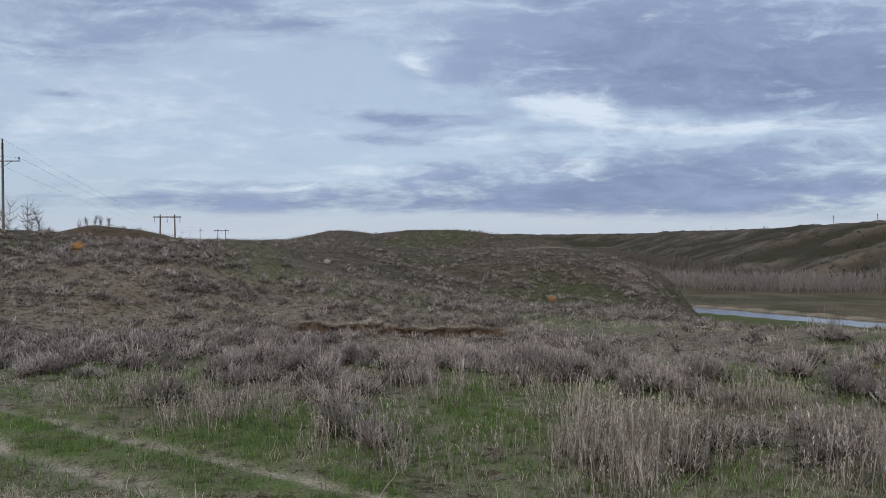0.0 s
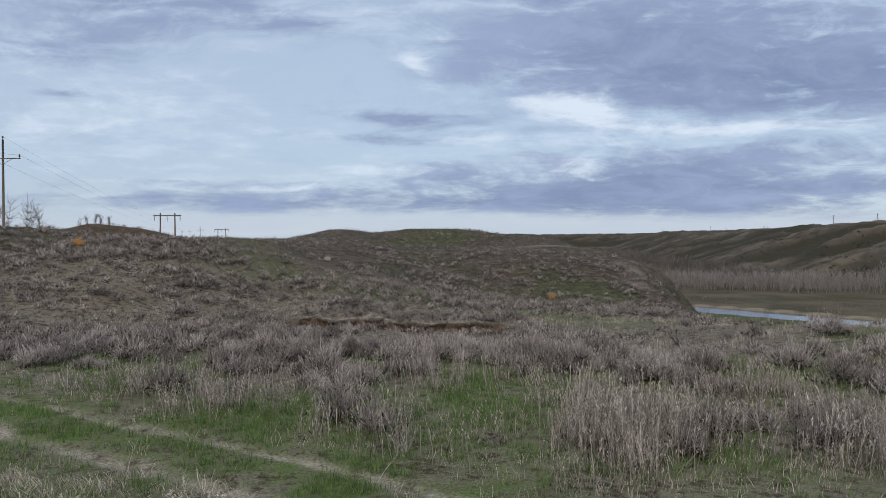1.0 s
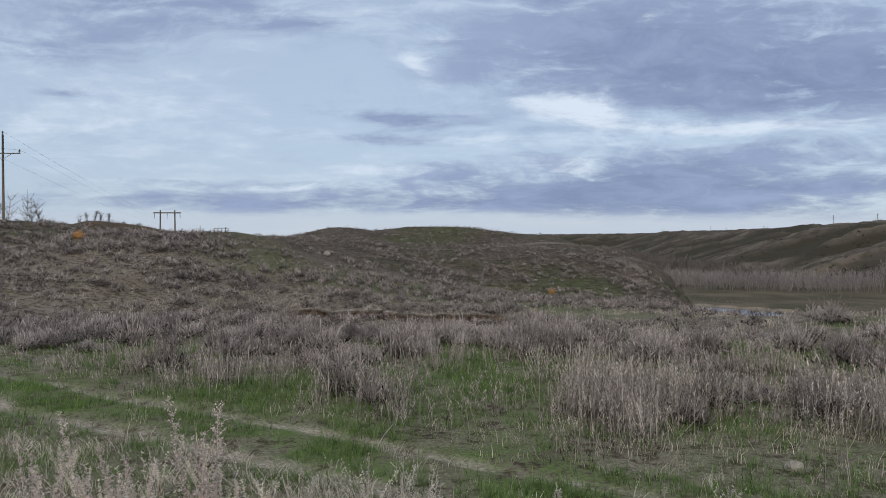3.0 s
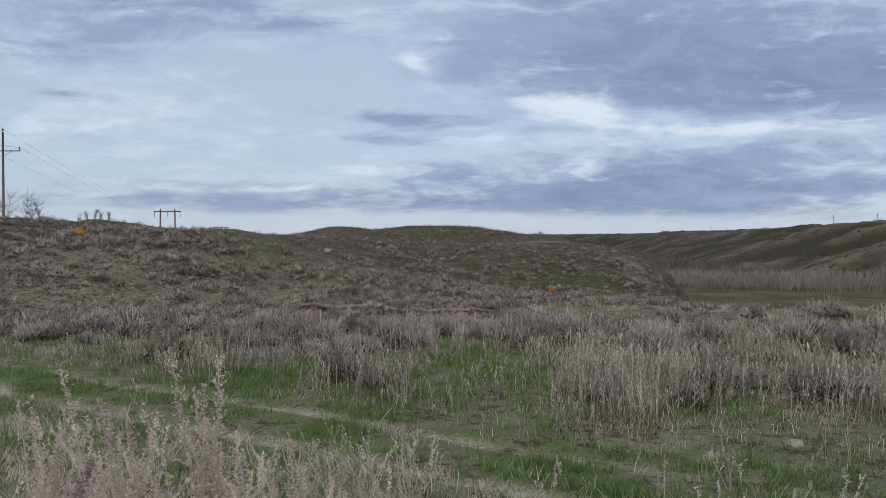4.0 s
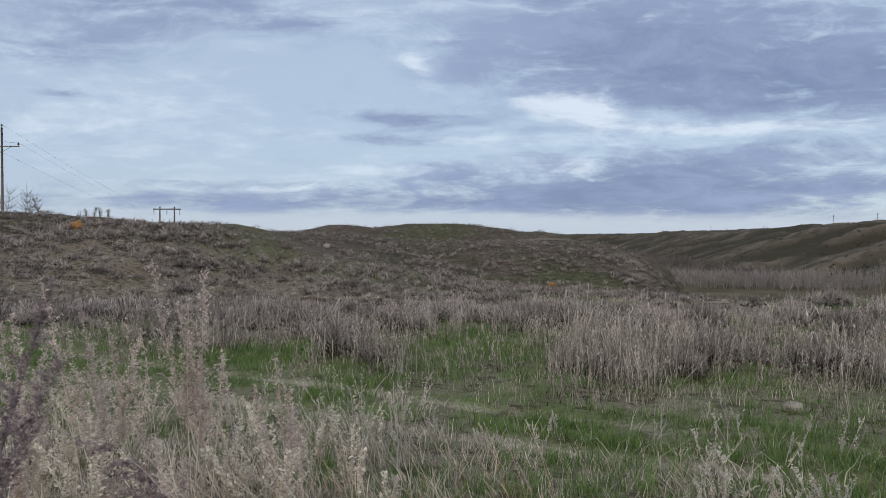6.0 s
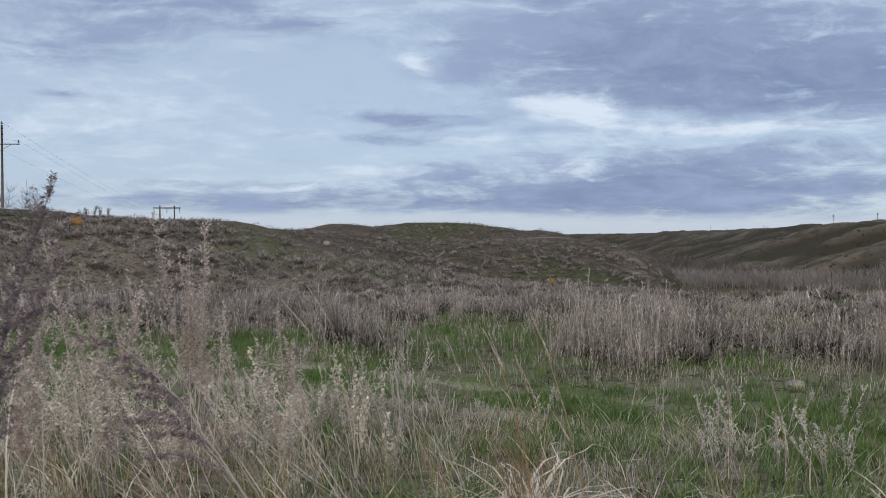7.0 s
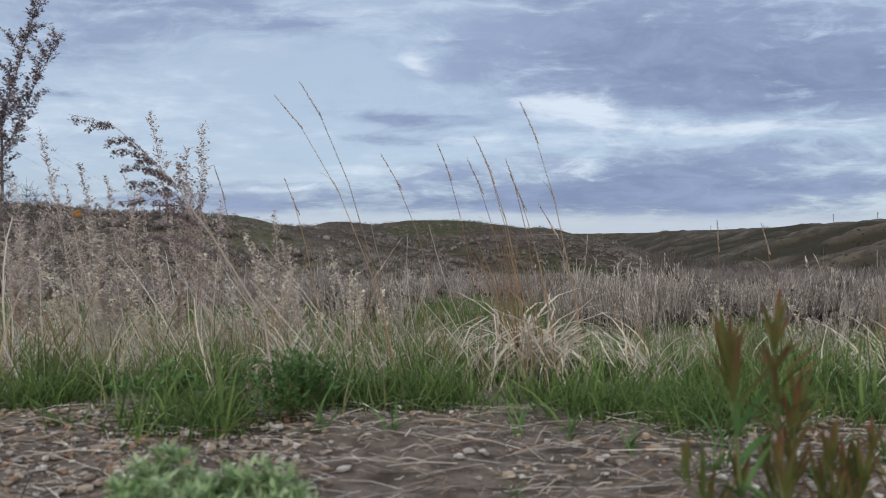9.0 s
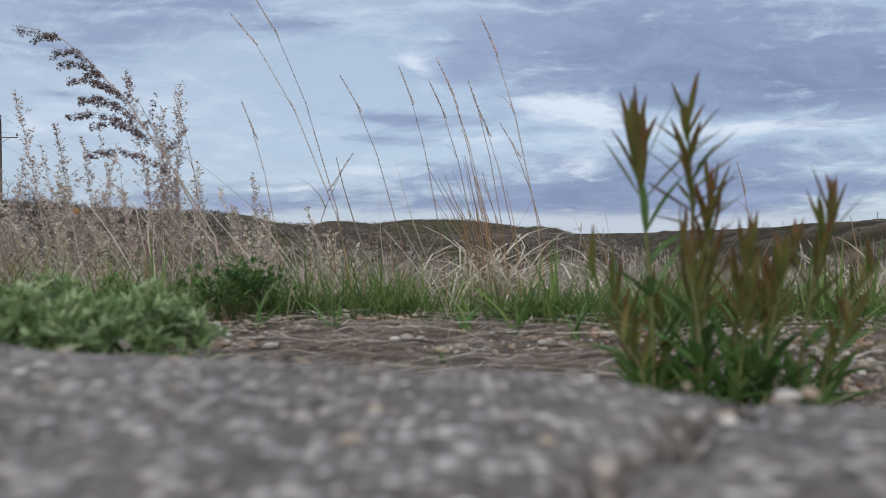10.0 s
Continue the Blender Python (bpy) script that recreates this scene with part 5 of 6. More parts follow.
dropped_spray(-1.3, 12.4, 0.8, 0.8)


def long_leaf(dst, w, s, width):
    """A narrow leaf along the points w, folded a little along its middle."""
    k0, n = len(dst.v), len(w) - 1
    for j, p in enumerate(w):
        t = j / n
        ww = width * 0.5 * (0.35 + 2.6 * t * (1 - t)) * (1 - t ** 5) + 0.0002
        dst.v += [(p[0] - s[0] * ww, p[1] - s[1] * ww, p[2] + ww * 0.5), p, (p[0] + s[0] * ww, p[1] + s[1] * ww, p[2] + ww * 0.5)]
        dst.up += [t] * 3
    for j in range(n):
        e = k0 + 3 * j
        dst.f += [(e, e + 1, e + 4, e + 3), (e + 1, e + 2, e + 5, e + 4)]
        dst.mi += [0, 0]


def herb_stem(ob, x, y, tx_, ty_, tz, bare=0.45, splay=0.6, leaves=22, size=0.06):
    """One shoot from its foot to its tip: a bare lower stem and narrow leaves that crowd towards the top."""
    bm, low, tips = bmesh.new(), Strips(), []
    n = 8
    foot, tip = Vector((x, y, 0)), Vector((tx_, ty_, tz))
    bend = Vector(((x - tx_) * 0.22, 0, tz * 0.06))
    q = [tuple(foot.lerp(tip, i / n) + bend * math.sin(math.pi * i / n)) for i in range(n + 1)]
    tube(bm, q, [0.0036 - 0.0022 * i / n for i in range(n + 1)], 6)
    for k in range(leaves):
        t = bare + (1.0 - bare) * (k + 0.5) / leaves
        i = min(n - 1, int(t * n))
        u = t * n - i
        b = tuple(q[i][m] * (1 - u) + q[i + 1][m] * u for m in range(3))
        a = k * 2.4 + R.uniform(-0.35, 0.35)
        rel = (t - bare) / (1 - bare)
        tilt = max(0.12, splay * (1.5 - 0.95 * rel)) * R.uniform(0.7, 1.3)
        ll = size * 1.45 * (1.05 - 0.3 * rel) * R.uniform(0.75, 1.2)
        w = curve(b, a, tilt, ll, 5, R.uniform(-0.25, 0.35))
        tips.append((w, (-math.sin(a), math.cos(a)), R.uniform(0.0068, 0.0095) * size / 0.06))
    for k in range(11):
        a = R.uniform(0, 6.3)
        t = R.uniform(0.02, bare) ** 1.3
        i = min(n - 1, int(t * n))
        b = tuple(q[i][m] for m in range(3))
        w = curve(b, a, R.uniform(0.35, 1.1), R.uniform(0.06, 0.11), 5, R.uniform(0.0, 0.7))
        long_leaf(low, w, (-math.sin(a), math.cos(a)), R.uniform(0.010, 0.016))
    stem = part("stem", bm, M_GRASS_LIGHT, ob)
    tagged(part_mesh("foliage", low.mesh("foliage", [M_LEAF]), stem), kind="stuff")
    for w, side, width in tips:
        blade = Strips()
        long_leaf(blade, w, side, width)
        part_mesh("leaf", blade.mesh("leaf", [M_LEAF_RED]), stem, "narrow reddish-brown young leaf")


herb = thing("verge_herb", "leafy green herb with reddish shoot tips at the asphalt's edge", "plant", pose(0.55, 0.90, 0.012))
for x, y, ax, ay, az, bare, splay, leaves, size in (
        (-0.035, 0.0, -0.068, -0.01, 0.345, 0.74, 0.42, 13, 0.080), (0.02, 0.0, 0.006, 0.0, 0.385, 0.55, 0.72, 26, 0.060), (0.035, 0.02, 0.045, 0.01, 0.28, 0.45, 0.45, 22, 0.062),
        (0.015, -0.03, -0.018, -0.05, 0.215, 0.4, 0.35, 16, 0.055), (0.155, 0.0, 0.205, 0.0, 0.26, 0.4, 0.5, 20, 0.062), (-0.04, 0.01, -0.135, 0.0, 0.19, 0.55, 0.25, 10, 0.055),
        (0.07, 0.02, 0.095, 0.0, 0.215, 0.4, 0.45, 18, 0.058), (0.10, 0.03, 0.165, 0.02, 0.205, 0.4, 0.5, 18, 0.058), (0.06, -0.03, 0.07, -0.05, 0.17, 0.4, 0.45, 16, 0.05),
        (0.10, -0.02, 0.12, -0.03, 0.19, 0.4, 0.4, 16, 0.052), (-0.02, 0.03, -0.075, 0.05, 0.12, 0.3, 0.6, 14, 0.055), (0.13, 0.04, 0.15, 0.06, 0.17, 0.3, 0.5, 16, 0.055),
        (0.0, 0.05, -0.01, 0.08, 0.16, 0.3, 0.5, 14, 0.05), (0.19, 0.02, 0.26, 0.0, 0.19, 0.4, 0.5, 14, 0.055), (0.05, 0.05, 0.04, 0.09, 0.18, 0.35, 0.5, 16, 0.055), (0.16, -0.03, 0.19, -0.06, 0.12, 0.2, 0.7, 14, 0.06), (-0.05, -0.02, -0.09, -0.04, 0.10, 0.2, 0.7, 12, 0.055)):
    herb_stem(herb, x, y, ax, ay, az, bare, splay, leaves, size)


def cut_leaf_mound(x, y, radius, height, n, mat, label):
    """A low cushion of finely cut leaves."""
    ob = thing("leafy_mound", label, "plant", pose(x, y, float(ground(x, y))), group="low leafy plants on the verge")
    st, lv = Strips(), Strips()
    lumps = [(radius * 0.75 * math.sqrt(R.random()), R.uniform(0, 6.3), R.uniform(0.55, 1.0)) for _ in range(11)]
    for k in range(n):
        rr, a, hh = lumps[k % 11]
        cx_, cy_ = rr * math.cos(a), rr * math.sin(a)
        dx, dy = R.gauss(0, radius * 0.17), R.gauss(0, radius * 0.17)
        h = height * hh * (1.0 - 0.35 * min(1.0, (dx * dx + dy * dy) / (radius * 0.3) ** 2)) * R.uniform(0.5, 1.05)
        p = (cx_ + dx, cy_ + dy, h)
        b0 = math.atan2(cy_ + dy, cx_ + dx)
        st.ribbon([(p[0] * 0.4, p[1] * 0.4, 0), (p[0] * 0.8, p[1] * 0.8, h * 0.6), p], 0.003, side_of(b0), 0.6)
        tone = R.random()
        for m in range(10):
            b = b0 + (m - 4.5) * 0.5 + R.uniform(-0.2, 0.2)
            lv.leaf(p, unit(b, R.uniform(-0.2, 1.0)), unit(b + 1.57, R.uniform(-0.4, 0.4)), R.uniform(0.014, 0.034), R.uniform(0.005, 0.010), up=tone)
    tagged(part_mesh("stalk_cover", st.mesh("stalk_cover", [M_GRASS_LIGHT]), ob), kind="stuff")
    tagged(part_mesh("foliage", lv.mesh("foliage", [mat]), ob), kind="stuff")


cut_leaf_mound(-0.285, 0.93, 0.195, 0.14, 660, M_LEAF_GREY, "grey-green cushion of finely cut leaves by the asphalt")
cut_leaf_mound(-0.36, 1.88, 0.20, 0.19, 260, M_LEAF, "green cushion of finely cut leaves in the verge")
cut_leaf_mound(-0.80, 2.0, 0.14, 0.13, 120, M_LEAF, "small green leafy plant in the verge")


def broad_blades(x, y, n, length, label):
    ob = thing("broad_grass", label, "grass", pose(x, y, float(ground(x, y))), group="broad green blades on the gravel")
    for _ in range(n):
        s = Strips()
        a = R.uniform(0, 6.3)
        s.ribbon(curve((R.gauss(0, 0.01), R.gauss(0, 0.01), 0), a, R.uniform(0.3, 1.0), length * R.uniform(0.6, 1.2), 5, R.uniform(0.4, 1.3)), R.uniform(0.007, 0.013), side_of(a), 0.1)
        part_mesh("blade", s.mesh("blade", [M_LEAF]), ob)


for x, y, n, l in ((-0.24, 1.72, 5, 0.15), (-0.52, 1.66, 6, 0.12), (-0.05, 1.74, 6, 0.14), (0.24, 1.30, 7, 0.07), (0.14, 1.25, 4, 0.06), (0.30, 1.72, 6, 0.13), (0.55, 1.55, 9, 0.14), (0.72, 1.45, 9, 0.15), (0.9, 1.4, 8, 0.14), (1.15, 1.5, 9, 0.16), (-1.0, 1.8, 6, 0.13), (0.02, 1.15, 3, 0.05), (1.35, 1.35, 8, 0.15), (0.42, 1.68, 6, 0.14), (0.8, 1.62, 9, 0.16), (1.0, 1.68, 9, 0.16)):
    broad_blades(x, y, n, l, "broad green grass blades sprouting from the gravel shoulder")

# -- straw litter and pebbles on the shoulder
lit = Strips()
for _ in range(8500):
    x, y = R.uniform(-2.2, 2.2), R.uniform(0.55, 1.95)
    if y < float(road_edge(x)) + 0.02:
        continue
    a = R.gauss(0.05, 0.5) + (math.pi if R.random() < 0.5 else 0)
    z = float(ground(x, y)) + R.uniform(0.008, 0.028)
    L = (0.02 + 0.20 * R.random() ** 2.4) * (1 if y > 0.95 else 0.45)
    lit.ribbon([(x, y, z), (x + math.cos(a) * L * 0.5, y + math.sin(a) * L * 0.5, z + R.uniform(-0.002, 0.012)), (x + math.cos(a) * L, y + math.sin(a) * L, z + R.uniform(-0.004, 0.006))], (0.0011 + 0.0038 * R.random() ** 1.8) * (1 if y > 0.95 else 0.6), (-math.sin(a), math.cos(a), R.uniform(-0.4, 0.4)), 0.6, R.choice((0, 0, 1, 1, 1, 2, 3)))
tagged(new("straw_litter", lit.mesh("straw_litter", [M_STALK, M_STRAW, M_RUST, M_TWIG_SHADE])), "broken dry stems lying on the gravel shoulder", "straw", kind="stuff")


def pebble_kinds():
    out = []
    for k in range(8):
        bm = bmesh.new()
        bmesh.ops.create_icosphere(bm, subdivisions=1, radius=1.0)
        for v in bm.verts:
            v.co *= R.uniform(0.75, 1.2)
            v.co.z *= 0.62
        bm.verts.index_update()
        out.append(([tuple(v.co) for v in bm.verts], [tuple(v.index for v in f.verts) for f in bm.faces]))
        bm.free()
    return out


def scatter_pebbles(name, label, places, mats):
    kinds = pebble_kinds()
    V, F, I = [], [], []
    for n, (x, y, z, s) in enumerate(places):
        v, f = kinds[n % 8]
        a, k = R.uniform(0, 6.3), len(V)
        c, d, e = math.cos(a), math.sin(a), R.uniform(0.8, 1.5)
        V += [(x + s * (p[0] * c * e - p[1] * d), y + s * (p[0] * d * e + p[1] * c), z + s * p[2]) for p in v]
        F += [tuple(i + k for i in q) for q in f]
        I += [R.randrange(len(mats))] * len(f)
    tagged(new(name, mesh_from(name, V, F, mats, index=I, smooth=False)), label, "gravel", kind="stuff")


def stone_material(name, dark, pale):
    m, g, bsdf = material(name, 0.75, 0.3)
    rnd = g.add("ShaderNodeNewGeometry").outputs["Random Per Island"]
    pos = g.add("ShaderNodeNewGeometry").outputs["Position"]
    n = g.noise(pos, 180.0, 3.0)
    g.put(bsdf.inputs["Base Color"], g.mix(g.math("ADD", g.math("MULTIPLY", rnd, 0.75), g.math("MULTIPLY", n, 0.25)), dark, pale))
    bump(g, bsdf, n, 0.5, 0.002)
    return m


M_PEB_A = stone_material("grey_pebble", (0.20, 0.18, 0.165), (0.48, 0.45, 0.42))
M_PEB_B = stone_material("tan_pebble", (0.28, 0.20, 0.14), (0.56, 0.47, 0.38))
M_PEB_C = stone_material("rusty_pebble", (0.24, 0.13, 0.08), (0.42, 0.27, 0.18))
M_PEB_W = stone_material("white_pebble", (0.50, 0.48, 0.46), (0.78, 0.76, 0.73))
M_PEB_D = stone_material("dark_pebble", (0.06, 0.055, 0.052), (0.17, 0.155, 0.15))
peb = []
for _ in range(9000):
    x, y = R.uniform(-2.0, 1.8), R.uniform(0.6, 1.95)
    patchy = float(fractal(x, y, 0.5, 131, 2)) + (0.7 if x < -0.35 else -0.1) + 0.5 * math.exp(-((y - 1.5) / 0.14) ** 2)
    if y < float(road_edge(x)) + 0.03 or R.random() > 0.4 + 0.6 * patchy:
        continue
    s = 0.003 + 0.011 * R.random() ** 2.6
    peb.append((x, y, float(ground(x, y)) + 0.004 + s * 0.3, s))
scatter_pebbles("gravel", "loose pale and tan pebbles on the road shoulder", peb, [M_PEB_A, M_PEB_B, M_PEB_A, M_PEB_B, M_PEB_C, M_PEB_B, M_PEB_W])
peb = []
for _ in range(900):
    x = R.uniform(-0.9, 1.2)
    y = float(road_edge(x)) - 0.015 - 0.5 * R.random()
    if y < 0.10:
        continue
    s = 0.0025 + 0.005 * R.random() ** 1.6
    peb.append((x, y, 0.147 + 0.003 * float(fractal(x, y, 0.08, 71, 3)) - s * 0.25, s))
scatter_pebbles("asphalt_stones", "small worn stones standing proud of the asphalt", peb, [M_PEB_A, M_PEB_A, M_PEB_D, M_PEB_D, M_PEB_A, M_PEB_W, M_PEB_D, M_PEB_B])

# ---- poles, wires, towers ----


def power_pole(x, y, height, arm=2.5, drop=2.8, base=None, turn=0.0):
    z = float(ground(x, y)) - 0.2 if base is None else base
    ob = thing("power_pole", "weathered wooden power pole with a crossarm and insulators", "power pole", pose(x, y, z, 0, 0, turn), group="poles of the power line")
    part("shaft", tube(bmesh.new(), [(0, 0, 0), (0, 0, height * 0.5), (0, 0, height)], [0.20, 0.17, 0.13], 12), M_WOOD, ob)
    za = height - drop
    part("crossarm", box(bmesh.new(), (arm * 2, 0.12, 0.14), (0, -0.18, za), 0.01), M_WOOD, ob)
    for s in (-1, 1):
        part("brace", tube(bmesh.new(), [(s * arm * 0.55, -0.2, za - 0.05), (0, -0.2, za - 0.95)], 0.035, 6), M_STEEL, ob)
    for px_, pz in ((-arm + 0.15, za + 0.07), (arm - 0.15, za + 0.07), (0, height)):
        bm = bmesh.new()
        tube(bm, [(px_, -0.18 if px_ else 0, pz), (px_, -0.18 if px_ else 0, pz + 0.22)], 0.04, 6)
        for k in range(3):
            zz = pz + 0.2 + 0.12 * k
            tube(bm, [(px_, -0.18 if px_ else 0, zz), (px_, -0.18 if px_ else 0, zz + 0.05), (px_, -0.18 if px_ else 0, zz + 0.11)], [0.17 - 0.03 * k, 0.15 - 0.03 * k, 0.06], 10)
        part("insulator", bm, M_GLASSY, ob)
    return Vector((x, y, z + height)), za + z + 0.5


def h_frame(x, y, arm_z, width=7.6, gap=4.0):
    z = float(ground(x, y)) - 0.3
    h = arm_z - z
    ob = thing("h_frame_pylon", "wooden H-frame pylon with one long crossarm", "pylon", pose(x, y, z), group="pylons of the high-voltage line")
    for s in (-1, 1):
        part("pole", tube(bmesh.new(), [(s * gap / 2 * 1.04, 0, 0), (s * gap / 2, 0, h + 0.7)], [0.24, 0.16], 10), M_WOOD, ob)
    part("crossarm", box(bmesh.new(), (width, 0.3, 0.32), (0, -0.22, h), 0.02), M_WOOD, ob)
    for s in (-0.47, 0, 0.47):
        bm = bmesh.new()
        tube(bm, [(s * width, -0.22, h - 0.1), (s * width, -0.22, h - 1.5)], 0.04, 6)
        for k in range(6):
            zz = h - 0.35 - 0.2 * k
            tube(bm, [(s * width, -0.22, zz), (s * width, -0.22, zz - 0.06)], [0.16, 0.10], 8)
        part("insulator_string", bm, M_GLASSY, ob)
    return ob


def wire(a, b, sag, thick):
    bm = bmesh.new()
    pts = [Vector(a).lerp(Vector(b), t / 24) - Vector((0, 0, 4 * sag * (t / 24) * (1 - t / 24))) for t in range(25)]
    tube(bm, pts, thick, 4)
    me = bpy.data.meshes.new("power_wire")
    bm.to_mesh(me)
    bm.free()
    me.materials.append(M_WIRE)
    tagged(new("power_wire", me), "thin sagging aluminium power wire strung between poles", "wire", group="wires of the power line")


POLE_A, POLE_B = (-66.0, 95.0), (-165.0, 430.0)
za_ = float(ground(*POLE_A)) - 0.2
top_a, arm_a = power_pole(*POLE_A, 18.35 - za_, 2.75, 2.85)
zb_ = float(ground(*POLE_B)) - 0.2
top_b, arm_b = power_pole(*POLE_B, 11.6 - zb_, 2.4, 2.0)
for dx, zz_a, zz_b in ((0, top_a.z + 0.45, top_b.z + 0.4), (-2.6, arm_a, arm_b), (2.6, arm_a, arm_b)):
    wire((POLE_A[0] + dx, POLE_A[1], zz_a), (POLE_B[0] + dx * 0.85, POLE_B[1], zz_b), 4.2, 0.013)
    wire((POLE_A[0] + dx, POLE_A[1], zz_a), (-60 + dx, -15, zz_a - 3), 1.6, 0.013)
power_pole(-60, -15, 15.0, 2.75, 2.85)
for px_, d_, topz in ((336, 560, 11.8), (322, 640, 12.6), (300, 800, 12.2), (294, 900, 13.0)):
    x_ = (px_ - 784) / 1120 * d_
    zg = float(ground(x_, d_)) - 0.2
    power_pole(x_, d_, topz - zg, 2.2, 1.6)
h_frame(-76.6, 176, 10.0)
h_frame(-128.0, 366, 9.0, 8.6, 4.4)


def far_tower(x, y, height):
    z = float(ground(x, y)) - 0.5
    ob = thing("transmission_tower", "slim far steel transmission tower standing on the bluff", "pylon", pose(x, y, z), group="towers along the far bluff")
    bm = bmesh.new()
    for s in (-1, 1):
        tube(bm, [(s * 1.1, 0, 0), (s * 0.45, 0, height)], [0.34, 0.26], 6)
    for k in range(5):
        tube(bm, [(-1.0 + 0.11 * k, 0, height * k / 5), (1.0 - 0.13 * k, 0, height * (k + 1) / 5)], 0.16, 4)
    part("mast", bm, M_STEEL, ob)
    for zz in (height * 0.82, height * 0.93):
        part("arm", box(bmesh.new(), (5.2, 0.3, 0.35), (0, 0, zz)), M_STEEL, ob)


for px_, d_, h_ in ((1553, 1230, 19), (1475, 1317, 22), (1440, 1900, 14), (1352, 1723, 21), (1285, 2300, 14), (1258, 2490, 22), (1173, 3200, 22), (1358, 2600, 14), (1057, 3900, 22)):
    far_tower((px_ - 784) / 1120 * d_, d_, h_)

# ---- boulders ----


def boulder(x, y, w, h, mat, label, category="boulder"):
    bm = bmesh.new()
    bmesh.ops.create_icosphere(bm, subdivisions=3, radius=1.0)
    for v in bm.verts:
        n = noise.fractal(v.co * 1.3 + Vector((x, y, 0)), 0.8, 2.0, 4)
        v.co *= 1 + 0.28 * n
        v.co = Vector((v.co.x * w / 2, v.co.y * w * 0.4, v.co.z * h * 0.62))
    me = bpy.data.meshes.new("boulder")
    bm.to_mesh(me)
    bm.free()
    me.materials.append(mat)
    ob = new("boulder", me)
    ob.location = (x, y, float(ground(x, y)) + h * 0.30)
    tagged(ob, label, category, "boulders on the slopes")


boulder(-37.4, 65.0, 1.2, 0.8, M_ORANGE, "weathered orange boulder lying on the scrubby ridge")
boulder(15.9, 92.2, 1.1, 0.75, M_ORANGE, "orange boulder at the foot of the hill")
boulder(32.0, 75.0, 0.75, 0.55, M_ORANGE, "small orange boulder on the valley side")
boulder(-15.75, 86.0, 1.0, 0.6, M_STONE, "pale grey field stone among scrub")
boulder(-5.5, 92.0, 0.8, 0.45, M_STONE, "small pale field stone among scrub")
boulder(6.0, 10.7, 0.30, 0.17, M_STONE, "small pale stone half sunk in the grass")
boulder(1.5, 3.9, 0.11, 0.08, M_STONE, "fist-sized pale stone lying in the verge grass")
boulder(31.3, 105, 1.3, 0.7, M_STONE, "pale outcrop of rock on the eroded slope")

# ---- bare trees ----


def bare_tree(x, y, height, label, fan=0.55, limbs=20, name="bare_tree"):
    z = float(ground(x, y))
    ob = thing(name, label, "tree", pose(x, y, z, 0, 0, R.uniform(0, 360)), group="bare trees by the power line")
    bm, tw = bmesh.new(), Strips()
    stems = R.choice((2, 3))
    for s in range(stems):
        q = curve((R.gauss(0, 0.1), R.gauss(0, 0.1), -0.1), R.uniform(0, 6.3), R.uniform(0.05, 0.3), height * R.uniform(0.75, 1.0), 6, R.uniform(-0.2, 0.3), 0.4)
        tube(bm, q, [0.075 - 0.01 * i for i in range(7)], 6)
        for k in range(limbs):
            i = R.randint(1, 5)
            a = R.uniform(0, 6.3)
            w = curve(q[i], a, R.uniform(0.3, 1.0) * fan / 0.55, height * R.uniform(0.12, 0.34), 4, R.uniform(-0.7, 0.0), 0.5)
            tube(bm, w, [0.034, 0.028, 0.022, 0.017, 0.012], 4)
            for _ in range(4):
                aa = a + R.gauss(0, 0.9)
                tw.ribbon(curve(w[R.randint(1, 4)], aa, R.uniform(0.2, 1.1), height * R.uniform(0.05, 0.14), 2, -0.3, 0.4), 0.022, side_of(aa), 0.5)
    part("trunk", bm, M_BARK, ob)
    tagged(part_mesh("twig_cover", tw.mesh("twig_cover", [M_BARK_DARK]), ob), kind="stuff")


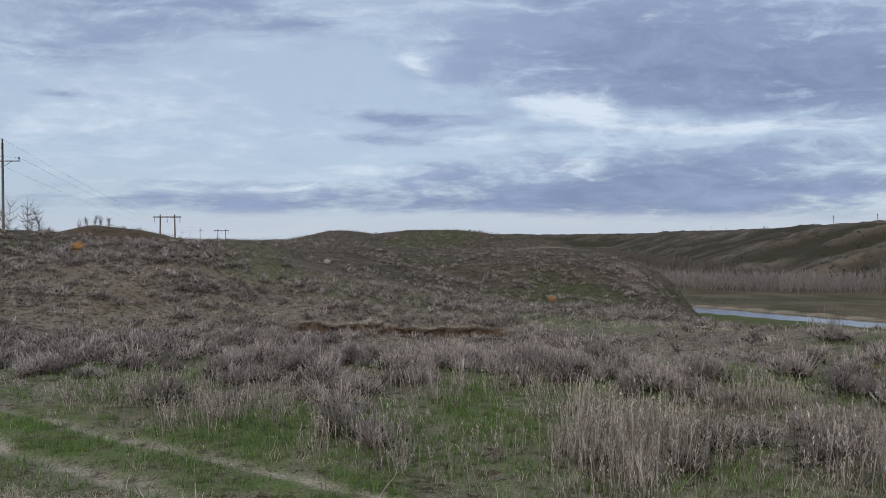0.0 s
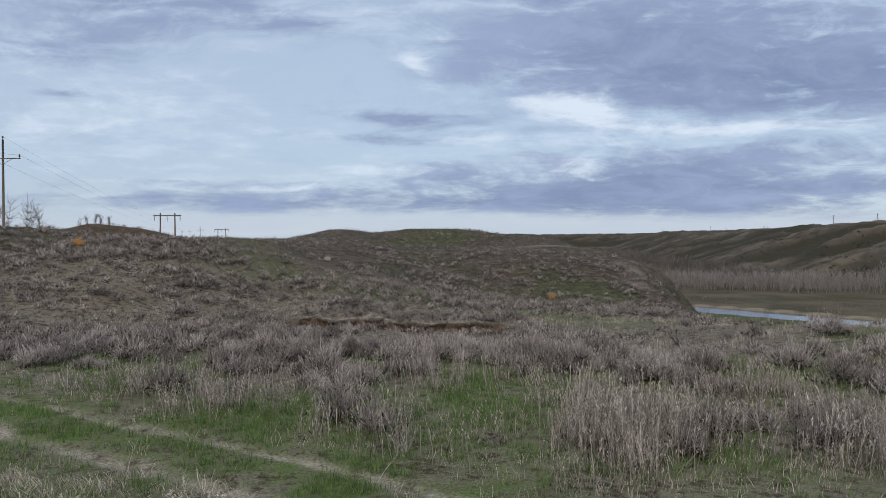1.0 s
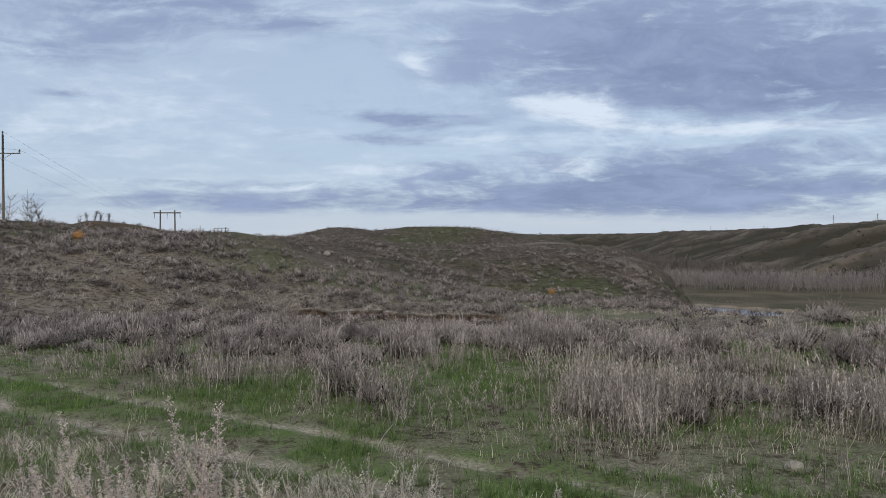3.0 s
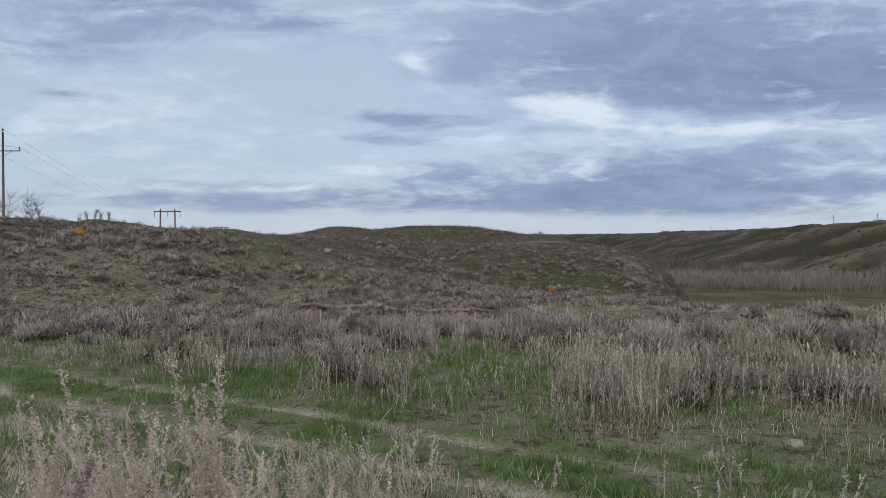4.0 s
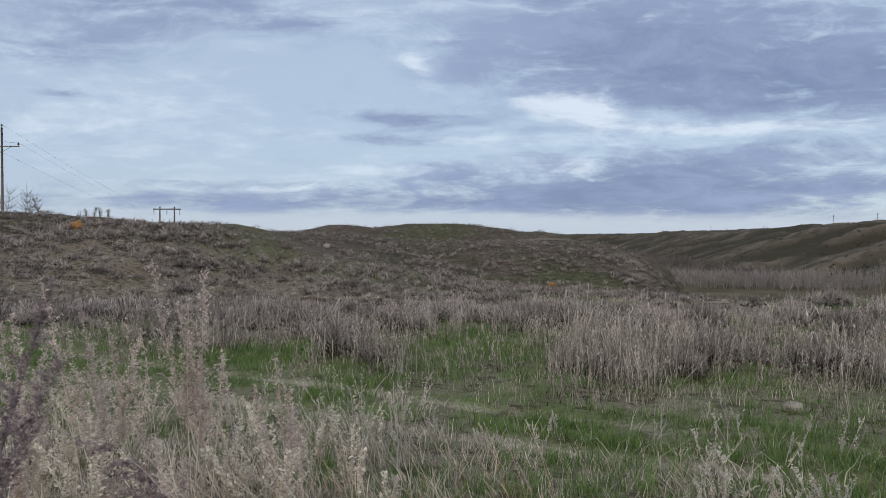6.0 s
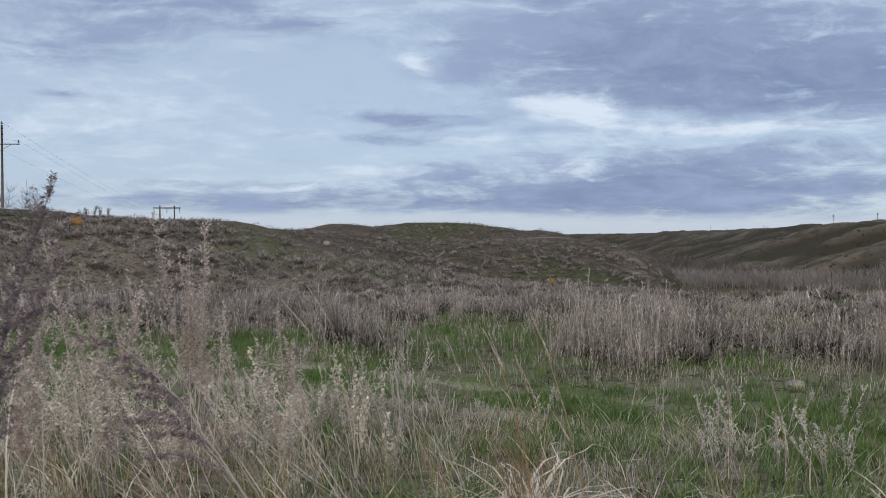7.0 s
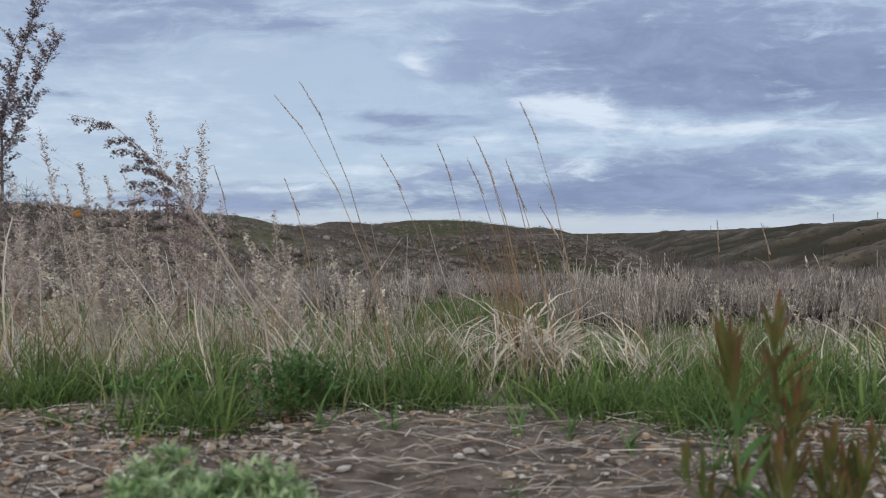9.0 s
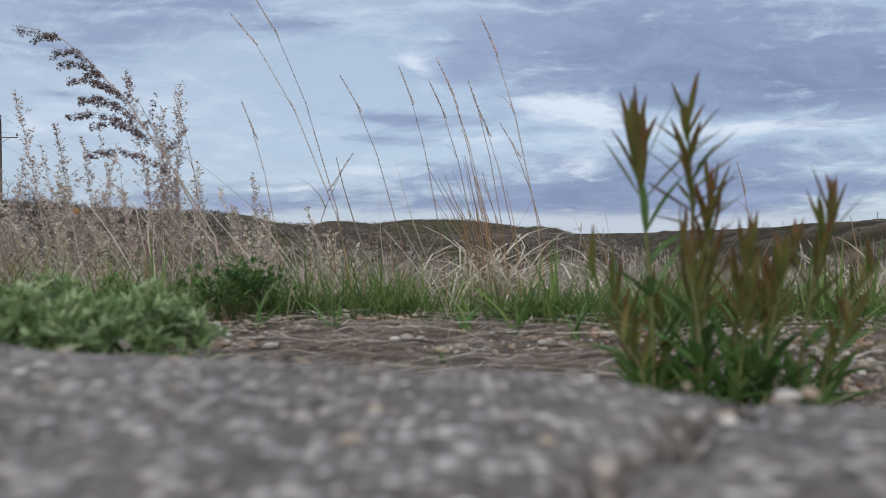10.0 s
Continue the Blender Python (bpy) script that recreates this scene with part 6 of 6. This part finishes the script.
bare_tree(-76.0, 110, 7.6, "leafless young tree standing behind the ridge", 0.9, 30)
bare_tree(-72.5, 110, 7.2, "leafless young tree standing behind the ridge", 0.9, 30)
bare_tree(-71.0, 112, 6.0, "small leafless tree behind the ridge")
for x, h in ((-92, 3.0), (-90, 2.8), (-88, 3.2), (-86.5, 2.8), (-84.5, 2.6), (-99.5, 2.4)):
    bare_tree(x, 160, h, "low leafless thicket on the bare mound", 1.0, 14, "bare_thicket")


def big_bush(x, y):
    ob = thing("tall_bush", "large grey bush with bare pale branches above it", "shrub", pose(x, y, float(ground(x, y)) - 0.05))
    fol, wood = sage_parts(420, 220, 0.62, 0.62)
    bigger = Matrix.Scale(2.1, 4)
    # wood holds the branches plus the dark cards for inner shade
    for nm, s, mt in (("foliage", fol, M_SAGE), ("wood", wood, M_TWIG_SHADE)):
        me = s.mesh(nm, [mt])
        me.transform(bigger)
        tagged(part_mesh(nm, me, ob), kind="stuff")
    bm = bmesh.new()
    for _ in range(16):
        a = R.uniform(0, 6.3)
        q = curve((R.gauss(0, 0.4), R.gauss(0, 0.3), 0.2), a, R.uniform(0.1, 0.7), R.uniform(1.2, 2.3), 5, -0.2, 0.4)
        tube(bm, q, [0.013, 0.011, 0.009, 0.007, 0.005, 0.004], 4)
        for i in (2, 3, 4):
            tube(bm, curve(q[i], a + R.gauss(0, 1), R.uniform(0.2, 0.9), 0.4, 3, 0, 0.4), [0.006, 0.005, 0.004, 0.003], 4)
    part("bare_branch_cover", bm, M_STALK, ob, "pale bare stems")


big_bush(23.8, 38.6)

# ---- woods on the valley floor ----
kinds = [bare_tree_parts(11, 1, 0.016, 0.5, 0.016) for _ in range(9)]
n_ = 1600
t_ = RNG.uniform(-1.2, 1.8, n_)
dd = RNG.random(n_) ** 0.8 * 70
wx = 228 + 158 * t_ + dd * 0.36 + RNG.normal(0, 2, n_)
wy = 613 - 61 * t_ + dd * 0.93 + RNG.normal(0, 5, n_)
pl = rows(wx, wy, 16, 20.5)
sow("cottonwood_belt", "pale leafless riverside trees in a dense belt", "trees", kinds, [M_BARK_FAR], pl)
n_ = 750
wy = RNG.uniform(620, 2300, n_)
wx = 455 + 0.16 * (wy - 1000) - 75 + RNG.normal(0, 28, n_)
sow("bluff_woods", "dark leafless woods along the foot of the bluff", "trees", [bare_tree_parts(13, 1, 0.030, 0.75, 0.04) for _ in range(6)], [M_BARK_DARK], rows(wx, wy, 15, 25))
